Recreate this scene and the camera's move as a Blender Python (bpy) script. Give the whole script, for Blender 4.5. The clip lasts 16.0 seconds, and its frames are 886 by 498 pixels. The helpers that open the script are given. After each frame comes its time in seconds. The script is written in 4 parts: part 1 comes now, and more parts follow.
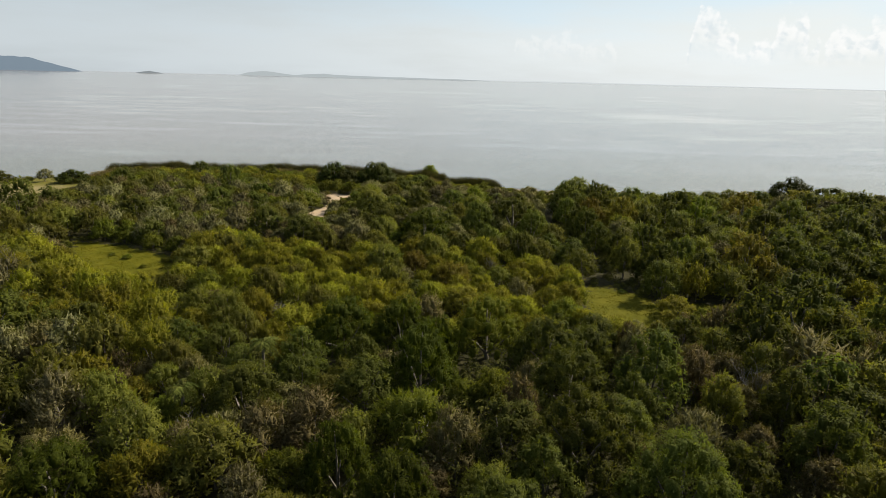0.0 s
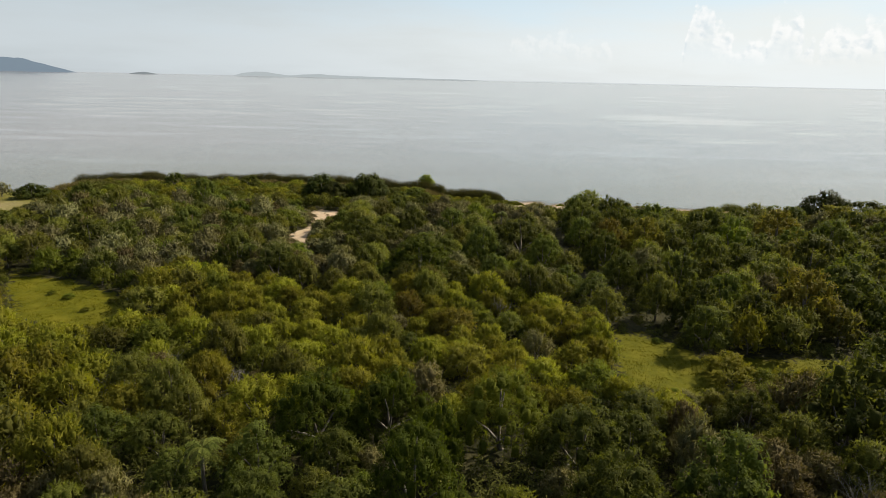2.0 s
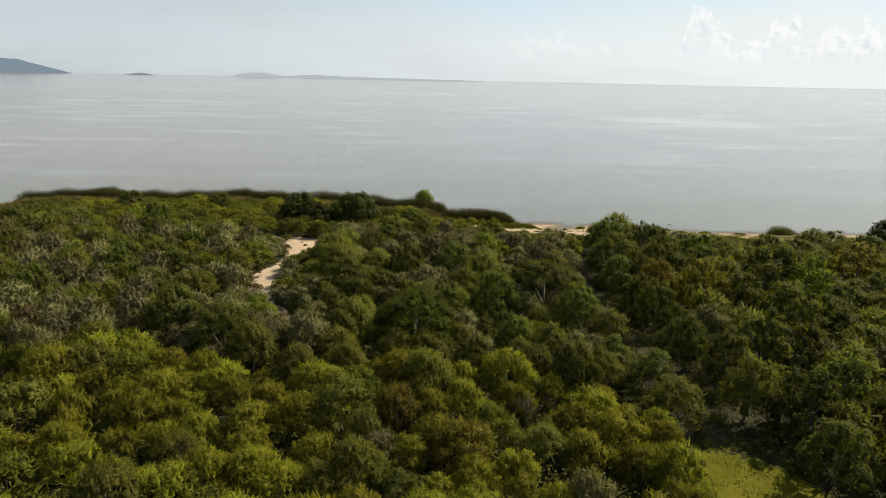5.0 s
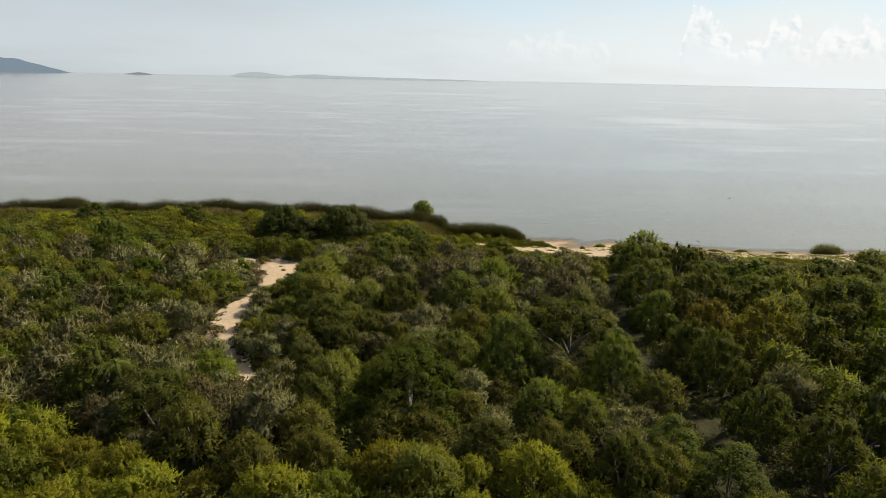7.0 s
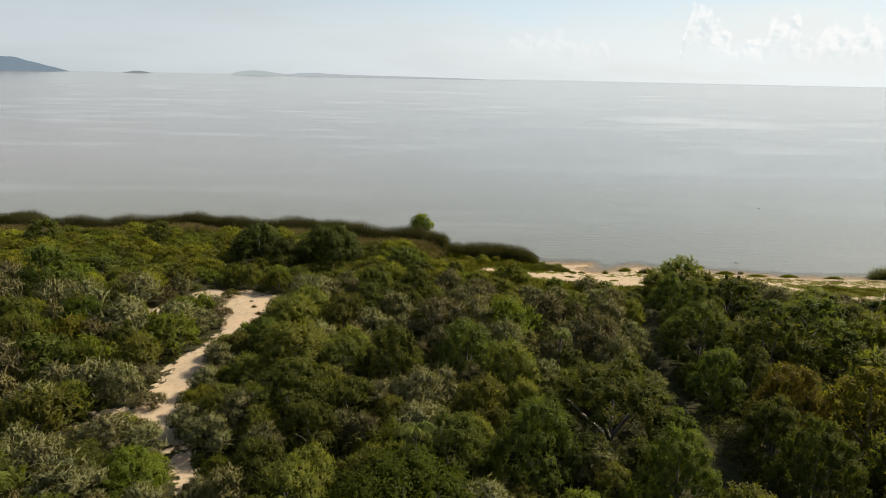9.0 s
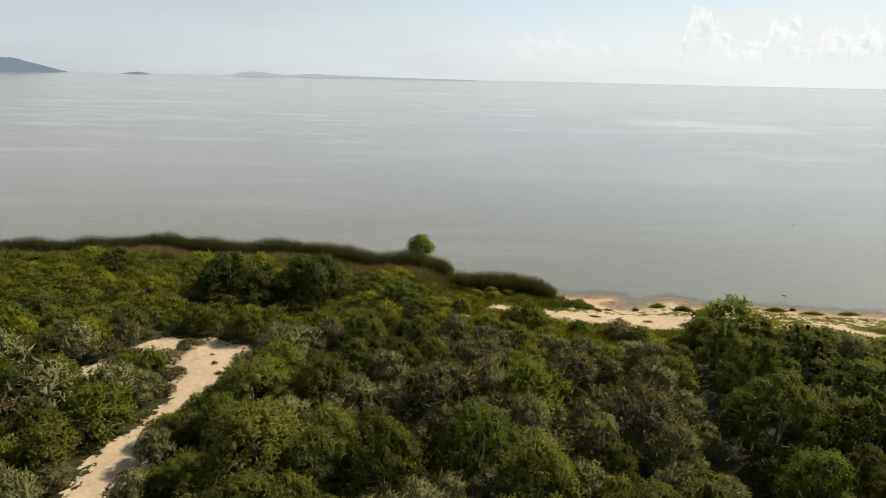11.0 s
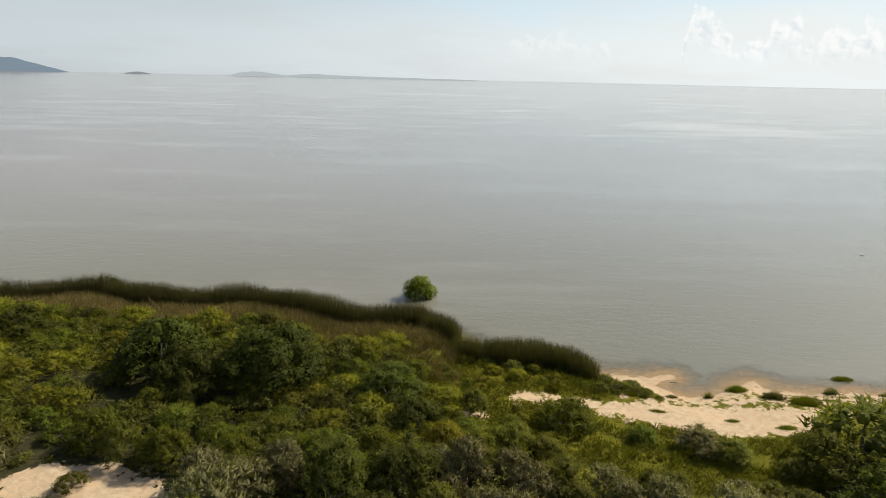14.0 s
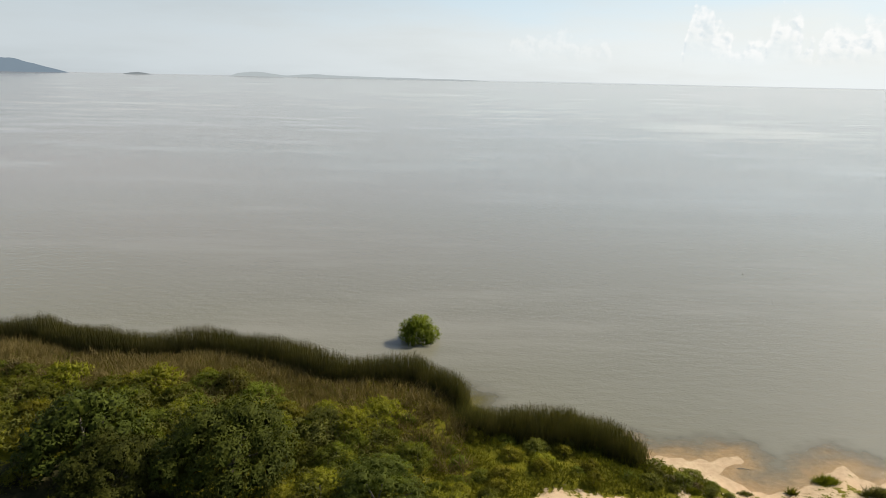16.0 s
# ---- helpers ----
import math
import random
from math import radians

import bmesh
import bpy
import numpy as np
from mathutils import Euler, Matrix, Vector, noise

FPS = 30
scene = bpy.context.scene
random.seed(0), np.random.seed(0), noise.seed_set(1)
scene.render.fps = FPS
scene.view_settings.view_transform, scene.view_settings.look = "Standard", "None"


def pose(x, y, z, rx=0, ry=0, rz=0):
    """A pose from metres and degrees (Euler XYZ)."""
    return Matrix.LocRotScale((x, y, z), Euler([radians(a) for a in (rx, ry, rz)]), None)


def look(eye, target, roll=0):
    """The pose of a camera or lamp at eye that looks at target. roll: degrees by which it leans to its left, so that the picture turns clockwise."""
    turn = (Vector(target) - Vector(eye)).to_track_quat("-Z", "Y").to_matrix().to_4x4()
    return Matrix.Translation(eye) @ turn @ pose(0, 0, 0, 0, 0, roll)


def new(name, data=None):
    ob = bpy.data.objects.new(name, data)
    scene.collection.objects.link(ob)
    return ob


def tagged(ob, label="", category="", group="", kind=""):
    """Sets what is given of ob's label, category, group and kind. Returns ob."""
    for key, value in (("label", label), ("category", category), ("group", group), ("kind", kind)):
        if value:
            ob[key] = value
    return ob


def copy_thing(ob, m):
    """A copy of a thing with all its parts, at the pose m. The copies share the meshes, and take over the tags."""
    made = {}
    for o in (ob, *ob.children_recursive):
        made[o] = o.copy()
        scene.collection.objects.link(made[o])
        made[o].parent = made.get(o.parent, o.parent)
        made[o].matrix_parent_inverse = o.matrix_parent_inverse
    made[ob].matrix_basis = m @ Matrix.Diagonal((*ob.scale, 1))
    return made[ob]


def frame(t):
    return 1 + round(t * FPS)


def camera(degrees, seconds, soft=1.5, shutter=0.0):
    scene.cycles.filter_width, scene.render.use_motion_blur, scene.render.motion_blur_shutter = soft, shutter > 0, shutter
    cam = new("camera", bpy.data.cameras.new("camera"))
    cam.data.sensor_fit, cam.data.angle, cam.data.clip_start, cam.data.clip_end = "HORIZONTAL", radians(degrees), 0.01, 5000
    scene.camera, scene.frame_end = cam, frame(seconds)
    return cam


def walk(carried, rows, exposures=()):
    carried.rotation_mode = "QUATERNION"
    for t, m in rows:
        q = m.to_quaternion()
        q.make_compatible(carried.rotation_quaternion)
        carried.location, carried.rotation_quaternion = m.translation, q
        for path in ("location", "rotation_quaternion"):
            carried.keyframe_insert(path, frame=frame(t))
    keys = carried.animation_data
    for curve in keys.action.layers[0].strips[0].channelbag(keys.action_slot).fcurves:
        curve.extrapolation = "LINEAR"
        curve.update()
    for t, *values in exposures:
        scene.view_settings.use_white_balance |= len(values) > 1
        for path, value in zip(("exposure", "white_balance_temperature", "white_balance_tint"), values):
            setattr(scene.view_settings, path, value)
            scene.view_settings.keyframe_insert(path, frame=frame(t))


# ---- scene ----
cam = camera(74.0, 16.0, soft=0.85, shutter=0.2)
PATH = [
    (0.0, 0.0, 0.0, 24.38, 73.912, -1.353, 0.758),
    (0.5, -0.11, 3.03, 24.53, 73.906, -1.322, 0.644),
    (1.0, -0.23, 6.03, 24.7, 73.921, -1.272, 0.53),
    (1.5, -0.32, 9.05, 24.86, 73.928, -1.251, 0.451),
    (2.0, -0.41, 12.06, 25.05, 73.915, -1.213, 0.38),
    (2.5, -0.51, 15.05, 25.17, 73.936, -1.197, 0.323),
    (3.0, -0.59, 18.08, 25.29, 73.97, -1.176, 0.28),
    (3.5, -0.69, 21.14, 25.35, 73.957, -1.159, 0.251),
    (4.0, -0.76, 24.25, 25.34, 73.964, -1.153, 0.23),
    (6.5, -1.08, 40.2, 25.12, 73.971, -1.163, 0.194),
    (7.0, -1.14, 43.44, 25.03, 73.943, -1.173, 0.194),
    (7.5, -1.18, 46.68, 24.98, 73.889, -1.155, 0.201),
    (8.0, -1.26, 49.91, 24.97, 73.861, -1.151, 0.187),
    (8.5, -1.29, 53.13, 25.0, 73.827, -1.153, 0.194),
    (9.0, -1.37, 56.28, 25.08, 73.793, -1.153, 0.194),
    (11.5, -1.82, 71.43, 25.43, 73.93, -1.232, 0.202),
    (12.0, -1.9, 74.51, 25.51, 73.923, -1.217, 0.216),
    (12.5, -1.98, 77.59, 25.61, 73.902, -1.201, 0.23),
    (13.0, -2.06, 80.63, 25.66, 73.923, -1.217, 0.252),
    (13.5, -2.16, 83.71, 25.72, 73.977, -1.24, 0.266),
    (14.0, -2.23, 86.9, 25.84, 73.909, -1.24, 0.302),
    (14.5, -2.34, 90.04, 25.81, 73.915, -1.269, 0.302),
    (15.0, -2.43, 93.09, 25.72, 73.984, -1.247, 0.295),
    (15.5, -2.53, 96.16, 25.76, 73.963, -1.274, 0.288),
    (16.0, -2.6, 98.93, 26.0, 73.915, -1.194, 0.344),
]
walk(cam, [(t, pose(x, y, z, rx, ry, rz)) for t, x, y, z, rx, ry, rz in PATH])

# ---- world, sun, exposure ----
SUN_AZ, SUN_EL = 58.0, 41.0      # degrees to the right of straight ahead, degrees up
scene.view_settings.exposure = 0.0
sun_dir = Vector((math.sin(radians(SUN_AZ)) * math.cos(radians(SUN_EL)), math.cos(radians(SUN_AZ)) * math.cos(radians(SUN_EL)), math.sin(radians(SUN_EL))))
sun_data = bpy.data.lights.new("sun", "SUN")
sun_data.energy, sun_data.angle, sun_data.color = 6.2, radians(0.6), (1.0, 0.9, 0.74)
sun = new("sun", sun_data)
sun.matrix_world = look(sun_dir * 200, (0, 0, 0))


class Nodes:
    """A short hand for building node trees."""

    def __init__(self, tree):
        self.tree = tree
        tree.nodes.clear()

    def add(self, kind, links=None):
        n = self.tree.nodes.new(kind)
        for key, v in (links or {}).items():
            self.put(n, key, v)
        return n

    def put(self, n, key, v):
        s = n.inputs[key]
        if isinstance(v, bpy.types.NodeSocket):
            self.tree.links.new(v, s)
        else:
            s.default_value = v

    def math(self, op, a, b=0.0, clamp=False):
        n = self.tree.nodes.new("ShaderNodeMath")
        n.operation, n.use_clamp = op, clamp
        self.put(n, 0, a)
        self.put(n, 1, b)
        return n.outputs[0]

    def span(self, v, a, b, lo=0.0, hi=1.0):
        n = self.tree.nodes.new("ShaderNodeMapRange")
        n.interpolation_type = "SMOOTHSTEP"
        for i, x in enumerate((v, a, b, lo, hi)):
            self.put(n, i, x)
        return n.outputs[0]

    def mix(self, f, a, b, blend="MIX"):
        n = self.tree.nodes.new("ShaderNodeMix")
        n.data_type, n.blend_type = "RGBA", blend
        self.put(n, 0, f)
        self.put(n, 6, a)
        self.put(n, 7, b)
        return n.outputs[2]

    def noise(self, vec, scale, detail=3.0, rough=0.5):
        n = self.add("ShaderNodeTexNoise", {"Scale": scale, "Detail": detail, "Roughness": rough})
        if vec is not None:
            self.put(n, "Vector", vec)
        return n.outputs["Fac"]

    def mapped(self, vec, scale=(1, 1, 1), turn=0.0):
        n = self.add("ShaderNodeMapping", {"Vector": vec, "Scale": scale, "Rotation": (0, 0, turn)})
        return n.outputs[0]

    def attr(self, name):
        n = self.tree.nodes.new("ShaderNodeAttribute")
        n.attribute_name = name
        return n.outputs["Fac"]

    def bump(self, height, strength, distance):
        return self.add("ShaderNodeBump", {"Height": height, "Strength": strength, "Distance": distance}).outputs[0]


world = bpy.data.worlds.new("sky")
scene.world = world
world.use_nodes = True
N = Nodes(world.node_tree)
sky = N.add("ShaderNodeTexSky")
sky.sky_type, sky.sun_disc = "NISHITA", False
sky.sun_elevation, sky.sun_rotation = radians(SUN_EL), radians(SUN_AZ)
sky.air_density, sky.dust_density, sky.ozone_density = 1.0, 2.5, 1.0
view = N.add("ShaderNodeTexCoord").outputs["Generated"]
xyz = N.add("ShaderNodeSeparateXYZ", {0: view})
az = N.math("ARCTAN2", xyz.outputs[0], xyz.outputs[1])
el = xyz.outputs[2]
flat = N.add("ShaderNodeCombineXYZ", {0: az, 1: el, 2: 0.0}).outputs[0]
clear = N.mix(1.0, sky.outputs[0], (0.095, 0.095, 0.095, 1), "MULTIPLY")
# thin milky veil that thickens towards the horizon
wisps = N.noise(N.mapped(flat, (1.6, 9.0, 1.0), 0.12), 1.7, 5.0, 0.55)
thin = N.math("MULTIPLY", N.span(el, 0.03, 0.42, 0.97, 0.12), N.span(wisps, 0.25, 0.62, 0.86, 1.0))
low = N.mix(N.span(az, -0.7, 0.5), (0.61, 0.672, 0.706, 1), (0.87, 0.92, 0.925, 1))
high = N.mix(N.span(az, -0.7, 0.5), (0.605, 0.70, 0.765, 1), (0.71, 0.89, 1.0, 1))
veil = N.mix(N.span(N.math("ADD", el, N.math("MULTIPLY", N.math("SUBTRACT", wisps, 0.5), 0.14)), 0.05, 0.15), low, high)
hazy = N.mix(thin, clear, veil)
# heaped clouds far off over the lake
warp = N.noise(N.mapped(flat, (46.0, 46.0, 1.0), 0.5), 1.0, 5.0, 0.52)
sunward = N.add("ShaderNodeVectorMath", {0: flat, 1: (0.0045, 0.0035, 0.0)}).outputs[0]
fluff = N.math("SUBTRACT", warp, N.noise(N.mapped(sunward, (46.0, 46.0, 1.0), 0.5), 1.0, 5.0, 0.52))
TOWERS = ((0.384, 0.026, 0.096), (0.408, 0.03, 0.066), (0.448, 0.036, 0.044), (0.496, 0.030, 0.080), (0.518, 0.02, 0.046), (0.562, 0.03, 0.064), (0.603, 0.034, 0.064), (0.122, 0.03, 0.054), (0.176, 0.04, 0.058), (0.235, 0.03, 0.046))   # bearing, half width, height
reach = None
for mid, half, tall in TOWERS:
    rise = N.span(N.math("ABSOLUTE", N.math("SUBTRACT", az, mid)), half * 0.45, half * 1.15, tall, 0.0)
    reach = rise if reach is None else N.math("MAXIMUM", reach, rise)
crest = N.math("SUBTRACT", N.math("ADD", N.math("ADD", reach, 0.016), N.math("MULTIPLY", N.math("SUBTRACT", warp, 0.5), 0.10)), el)
heap = N.math("MULTIPLY", N.span(crest, -0.003, 0.017), N.span(crest, 0.012, 0.055, 1.0, 0.22))
heap = N.math("MULTIPLY", N.math("MULTIPLY", heap, N.span(el, 0.022, 0.055)), N.span(az, 0.22, 0.36, 0.26, 0.78))
lit = N.math("ADD", N.span(crest, 0.0, 0.080, 0.75, 0.15), N.math("MULTIPLY", fluff, 3.4))
cloud = N.mix(N.span(lit, 0.1, 0.9), (0.73, 0.80, 0.835, 1), (1.0, 1.0, 0.985, 1))
whole = N.mix(heap, hazy, cloud)
bg = N.add("ShaderNodeBackground", {"Color": whole, "Strength": 1.0})
N.add("ShaderNodeOutputWorld", {0: bg.outputs[0]})


# ---- materials ----
def material(name):
    m = bpy.data.materials.new(name)
    m.use_nodes = True
    return m, Nodes(m.node_tree)


def finish(n, shader):
    n.add("ShaderNodeOutputMaterial", {0: shader})


def leaf_material(name, dark, light, rough=0.65, glow=0.48, spread=0.5, gloss=0.07):
    """Foliage: colour varies from plant to plant, from clump to clump and leaf to leaf; thin leaves let light through."""
    m, n = material(name)
    place = n.add("ShaderNodeNewGeometry")
    who = n.add("ShaderNodeObjectInfo").outputs["Random"]
    clump = n.noise(place.outputs["Position"], 1.1, 3.0, 0.6)
    broad = n.noise(place.outputs["Position"], 0.13, 2.0, 0.5)
    f = n.math("ADD", n.math("MULTIPLY", n.span(clump, 0.3, 0.7), 0.45), n.math("MULTIPLY", who, spread * 0.6))
    f = n.math("ADD", f, n.math("MULTIPLY", n.span(broad, 0.35, 0.65), 0.3))
    f = n.math("ADD", f, n.math("MULTIPLY", place.outputs["Random Per Island"], 0.45))
    col = n.mix(n.math("SUBTRACT", n.math("MULTIPLY", f, 0.85), 0.1, clamp=True), (*dark, 1), (*light, 1))
    hue = n.add("ShaderNodeHueSaturation", {"Color": col, "Hue": n.math("ADD", 0.472, n.math("MULTIPLY", who, 0.036)), "Value": n.math("ADD", 0.85, n.math("MULTIPLY", who, 0.3))}).outputs[0]
    grain = n.noise(place.outputs["Position"], 8.5, 3.0, 0.7)
    hue = n.mix(n.span(grain, 0.38, 0.58, 0.32, 0.0), hue, n.mix(1.0, hue, (0.22, 0.24, 0.22, 1), "MULTIPLY"))
    p = n.add("ShaderNodeBsdfPrincipled", {"Base Color": hue, "Roughness": rough, "Specular IOR Level": gloss, "Normal": n.bump(grain, 0.6, 0.12)})
    through_light = n.add("ShaderNodeBsdfTranslucent", {"Color": n.mix(1.0, hue, (1.25, 1.3, 0.6, 1), "MULTIPLY")})
    mixed = n.add("ShaderNodeMixShader", {0: glow, 1: p.outputs[0], 2: through_light.outputs[0]})
    finish(n, mixed.outputs[0])
    return m


MAT = {
    "olive": leaf_material("olive_foliage", (0.060, 0.070, 0.016), (0.203, 0.208, 0.038)),
    "yellow": leaf_material("yellow_green_foliage", (0.092, 0.105, 0.012), (0.287, 0.279, 0.031)),
    "dark": leaf_material("dark_green_foliage", (0.039, 0.050, 0.010), (0.133, 0.150, 0.028)),
    "gold": leaf_material("olive_gold_foliage", (0.083, 0.081, 0.014), (0.259, 0.226, 0.036)),
    "vivid": leaf_material("vivid_green_foliage", (0.028, 0.041, 0.005), (0.088, 0.114, 0.011)),
    "fig": leaf_material("fig_foliage", (0.020, 0.028, 0.004), (0.070, 0.086, 0.011), 0.6, 0.15, 0.3, 0.06),
    "mid": leaf_material("fresh_green_foliage", (0.056, 0.074, 0.011), (0.181, 0.204, 0.027)),
    "grey": leaf_material("grey_green_foliage", (0.095, 0.094, 0.038), (0.245, 0.235, 0.105), 0.8, 0.25),
    "brown": leaf_material("dry_brown_foliage", (0.085, 0.075, 0.027), (0.205, 0.180, 0.074), 0.8, 0.25),
    "palm": leaf_material("palm_foliage", (0.060, 0.079, 0.012), (0.146, 0.167, 0.031), 0.6, 0.25),
    "reed": leaf_material("reed_green", (0.046, 0.053, 0.016), (0.141, 0.136, 0.048), 0.8, 0.34, 0.5, 0.05),
    "dryreed": leaf_material("dry_reed", (0.115, 0.102, 0.031), (0.267, 0.220, 0.089), 0.8, 0.25),
    "grass": leaf_material("meadow_grass", (0.074, 0.080, 0.003), (0.140, 0.138, 0.006), 0.85, 0.25, 0.5, 0.02),
    "willow": leaf_material("soft_light_green_foliage", (0.073, 0.097, 0.011), (0.210, 0.242, 0.028)),
    "mat": leaf_material("waterside_green", (0.090, 0.112, 0.010), (0.205, 0.220, 0.026), 0.75, 0.3),
    "under": leaf_material("undergrowth", (0.036, 0.042, 0.009), (0.130, 0.132, 0.026), 0.8, 0.15),
}


def bark_material():
    m, n = material("bark")
    pos = n.add("ShaderNodeNewGeometry").outputs["Position"]
    f = n.noise(n.mapped(pos, (6, 6, 1.2)), 2.0, 5.0, 0.6)
    col = n.mix(n.span(f, 0.3, 0.7), (0.055, 0.045, 0.034, 1), (0.20, 0.175, 0.14, 1))
    p = n.add("ShaderNodeBsdfPrincipled", {"Base Color": col, "Roughness": 0.85, "Normal": n.bump(f, 0.5, 0.03)})
    finish(n, p.outputs[0])
    return m


MAT["bark"] = bark_material()


def twig_material():
    m, n = material("weathered_grey_wood")
    pos = n.add("ShaderNodeNewGeometry").outputs["Position"]
    f = n.noise(pos, 9.0, 4.0, 0.6)
    col = n.mix(n.span(f, 0.3, 0.7), (0.11, 0.095, 0.07, 1), (0.27, 0.25, 0.21, 1))
    p = n.add("ShaderNodeBsdfPrincipled", {"Base Color": col, "Roughness": 0.8, "Normal": n.bump(f, 0.4, 0.02)})
    finish(n, p.outputs[0])
    return m


MAT["twig"] = twig_material()


def ground_material():
    """Forest litter, grass and pale sand, laid out by the attributes sand and grass with ragged edges."""
    m, n = material("ground")
    pos = n.add("ShaderNodeNewGeometry").outputs["Position"]
    a, b, c = n.noise(pos, 0.35, 4.0, 0.6), n.noise(pos, 2.2, 5.0, 0.65), n.noise(pos, 14.0, 4.0, 0.6)
    litter = n.mix(n.span(b, 0.3, 0.7), (0.020, 0.021, 0.008, 1), (0.052, 0.047, 0.019, 1))
    green = n.mix(n.span(b, 0.3, 0.7), (0.072, 0.074, 0.003, 1), (0.110, 0.106, 0.005, 1))
    green = n.mix(n.span(a, 0.42, 0.7), green, (0.130, 0.118, 0.008, 1))
    sand = n.mix(n.span(b, 0.25, 0.75), (0.36, 0.272, 0.170, 1), (0.50, 0.395, 0.268, 1))
    sand = n.mix(n.span(c, 0.57, 0.68), sand, (0.30, 0.22, 0.135, 1))
    sand = n.mix(n.span(n.noise(pos, 5.0, 4.0, 0.7), 0.62, 0.70), sand, (0.17, 0.125, 0.07, 1))
    sand = n.mix(n.math("MULTIPLY", n.span(a, 0.48, 0.66), 0.6), sand, (0.50, 0.36, 0.23, 1))
    ragged = n.math("MULTIPLY", n.math("SUBTRACT", n.noise(pos, 1.1, 6.0, 0.7), 0.5), 1.9)
    g = n.span(n.math("ADD", n.attr("grass"), ragged), 0.42, 0.58)
    edge = n.math("MULTIPLY", n.attr("sand"), 5.0, clamp=True)
    wander = n.math("MULTIPLY", n.math("ADD", ragged, n.math("MULTIPLY", n.math("SUBTRACT", a, 0.5), 0.9)), edge)
    s = n.span(n.math("ADD", n.attr("sand"), wander), 0.40, 0.52)
    green = n.mix(n.attr("dry"), green, n.mix(n.span(b, 0.3, 0.7), (0.20, 0.165, 0.075, 1), (0.30, 0.245, 0.125, 1)))
    col = n.mix(s, n.mix(g, litter, green), sand)
    wet = n.attr("wet")
    col = n.mix(wet, col, n.mix(1.0, col, (0.86, 0.80, 0.74, 1), "MULTIPLY"))
    h = n.math("ADD", n.math("MULTIPLY", b, 0.7), n.math("MULTIPLY", c, 0.3))
    p = n.add("ShaderNodeBsdfPrincipled", {"Base Color": col, "Roughness": n.math("SUBTRACT", 0.92, n.math("MULTIPLY", wet, 0.5)), "Specular IOR Level": 0.1, "Normal": n.bump(h, 0.6, 0.12)})
    finish(n, p.outputs[0])
    return m


MAT["ground"] = ground_material()


def water_material():
    """Silty lake water: turbid body, sky in its surface, ripples, wind streaks and smooth slicks with a painted sheen;
    clear enough at the edge to show the sand.
    """
    m, n = material("lake_water")
    pos = n.add("ShaderNodeNewGeometry").outputs["Position"]
    deep = n.attr("deep")
    streak = n.noise(n.mapped(pos, (0.0042, 0.0060, 1.0), 0.10), 1.0, 5.0, 0.62)
    lane = n.noise(n.mapped(pos, (0.012, 0.050, 1.0), -0.06), 1.0, 5.0, 0.66)
    silt = n.noise(n.mapped(pos, (0.006, 0.010, 1.0)), 1.0, 3.0, 0.5)
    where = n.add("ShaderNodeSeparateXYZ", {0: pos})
    # body colour carries silt plus painted haze and reflection, warmer leftwards by bearing
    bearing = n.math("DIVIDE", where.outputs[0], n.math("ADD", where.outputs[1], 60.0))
    haze_warm = n.math("ADD", n.span(bearing, -0.55, 0.45, 0.85, 0.0), n.math("MULTIPLY", n.math("SUBTRACT", silt, 0.5), 0.9), clamp=True)
    body = n.mix(haze_warm, (0.168, 0.174, 0.164, 1), (0.222, 0.188, 0.158, 1))
    inshore = n.mix(n.span(silt, 0.3, 0.7), (0.164, 0.153, 0.106, 1), (0.142, 0.142, 0.108, 1))
    body = n.mix(n.span(n.math("ADD", where.outputs[1], n.math("MULTIPLY", silt, 70.0)), 165.0, 280.0), inshore, body)
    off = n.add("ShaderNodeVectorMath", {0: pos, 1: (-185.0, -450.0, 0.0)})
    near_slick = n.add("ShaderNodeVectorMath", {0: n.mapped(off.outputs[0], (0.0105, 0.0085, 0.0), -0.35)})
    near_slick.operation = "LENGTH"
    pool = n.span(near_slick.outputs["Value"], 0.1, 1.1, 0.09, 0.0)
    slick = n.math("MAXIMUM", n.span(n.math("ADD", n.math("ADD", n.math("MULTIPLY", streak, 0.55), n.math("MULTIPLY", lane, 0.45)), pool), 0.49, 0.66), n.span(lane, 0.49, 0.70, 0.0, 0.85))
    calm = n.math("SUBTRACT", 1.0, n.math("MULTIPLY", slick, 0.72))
    # sky sheen of the slicks painted into the body colour as a paler tone
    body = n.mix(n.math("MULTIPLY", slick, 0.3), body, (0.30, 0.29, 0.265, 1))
    w1 = n.noise(n.mapped(pos, (0.5, 1.3, 1.0), 0.5), 1.0, 4.0, 0.55)
    w2 = n.noise(n.mapped(pos, (2.6, 4.6, 1.0), -0.3), 1.0, 3.0, 0.5)
    waves = n.math("ADD", n.math("MULTIPLY", w1, 0.7), n.math("MULTIPLY", w2, 0.3))
    normal = n.bump(waves, n.math("MULTIPLY", n.math("MULTIPLY", calm, 0.36), n.span(deep, 0.0, 0.3, 1.9, 1.0)), 0.25)
    rough = n.math("ADD", 0.06, n.math("MULTIPLY", calm, 0.07))
    p = n.add("ShaderNodeBsdfPrincipled", {"Base Color": body, "Roughness": rough, "IOR": 1.33, "Specular IOR Level": 0.72, "Normal": normal})
    clear = n.add("ShaderNodeBsdfTransparent", {"Color": (0.92, 0.86, 0.76, 1)})
    cloudy = n.math("MULTIPLY", n.math("SUBTRACT", n.noise(n.mapped(pos, (0.5, 0.9, 1.0)), 1.0, 4.0, 0.6), 0.5), 0.22)
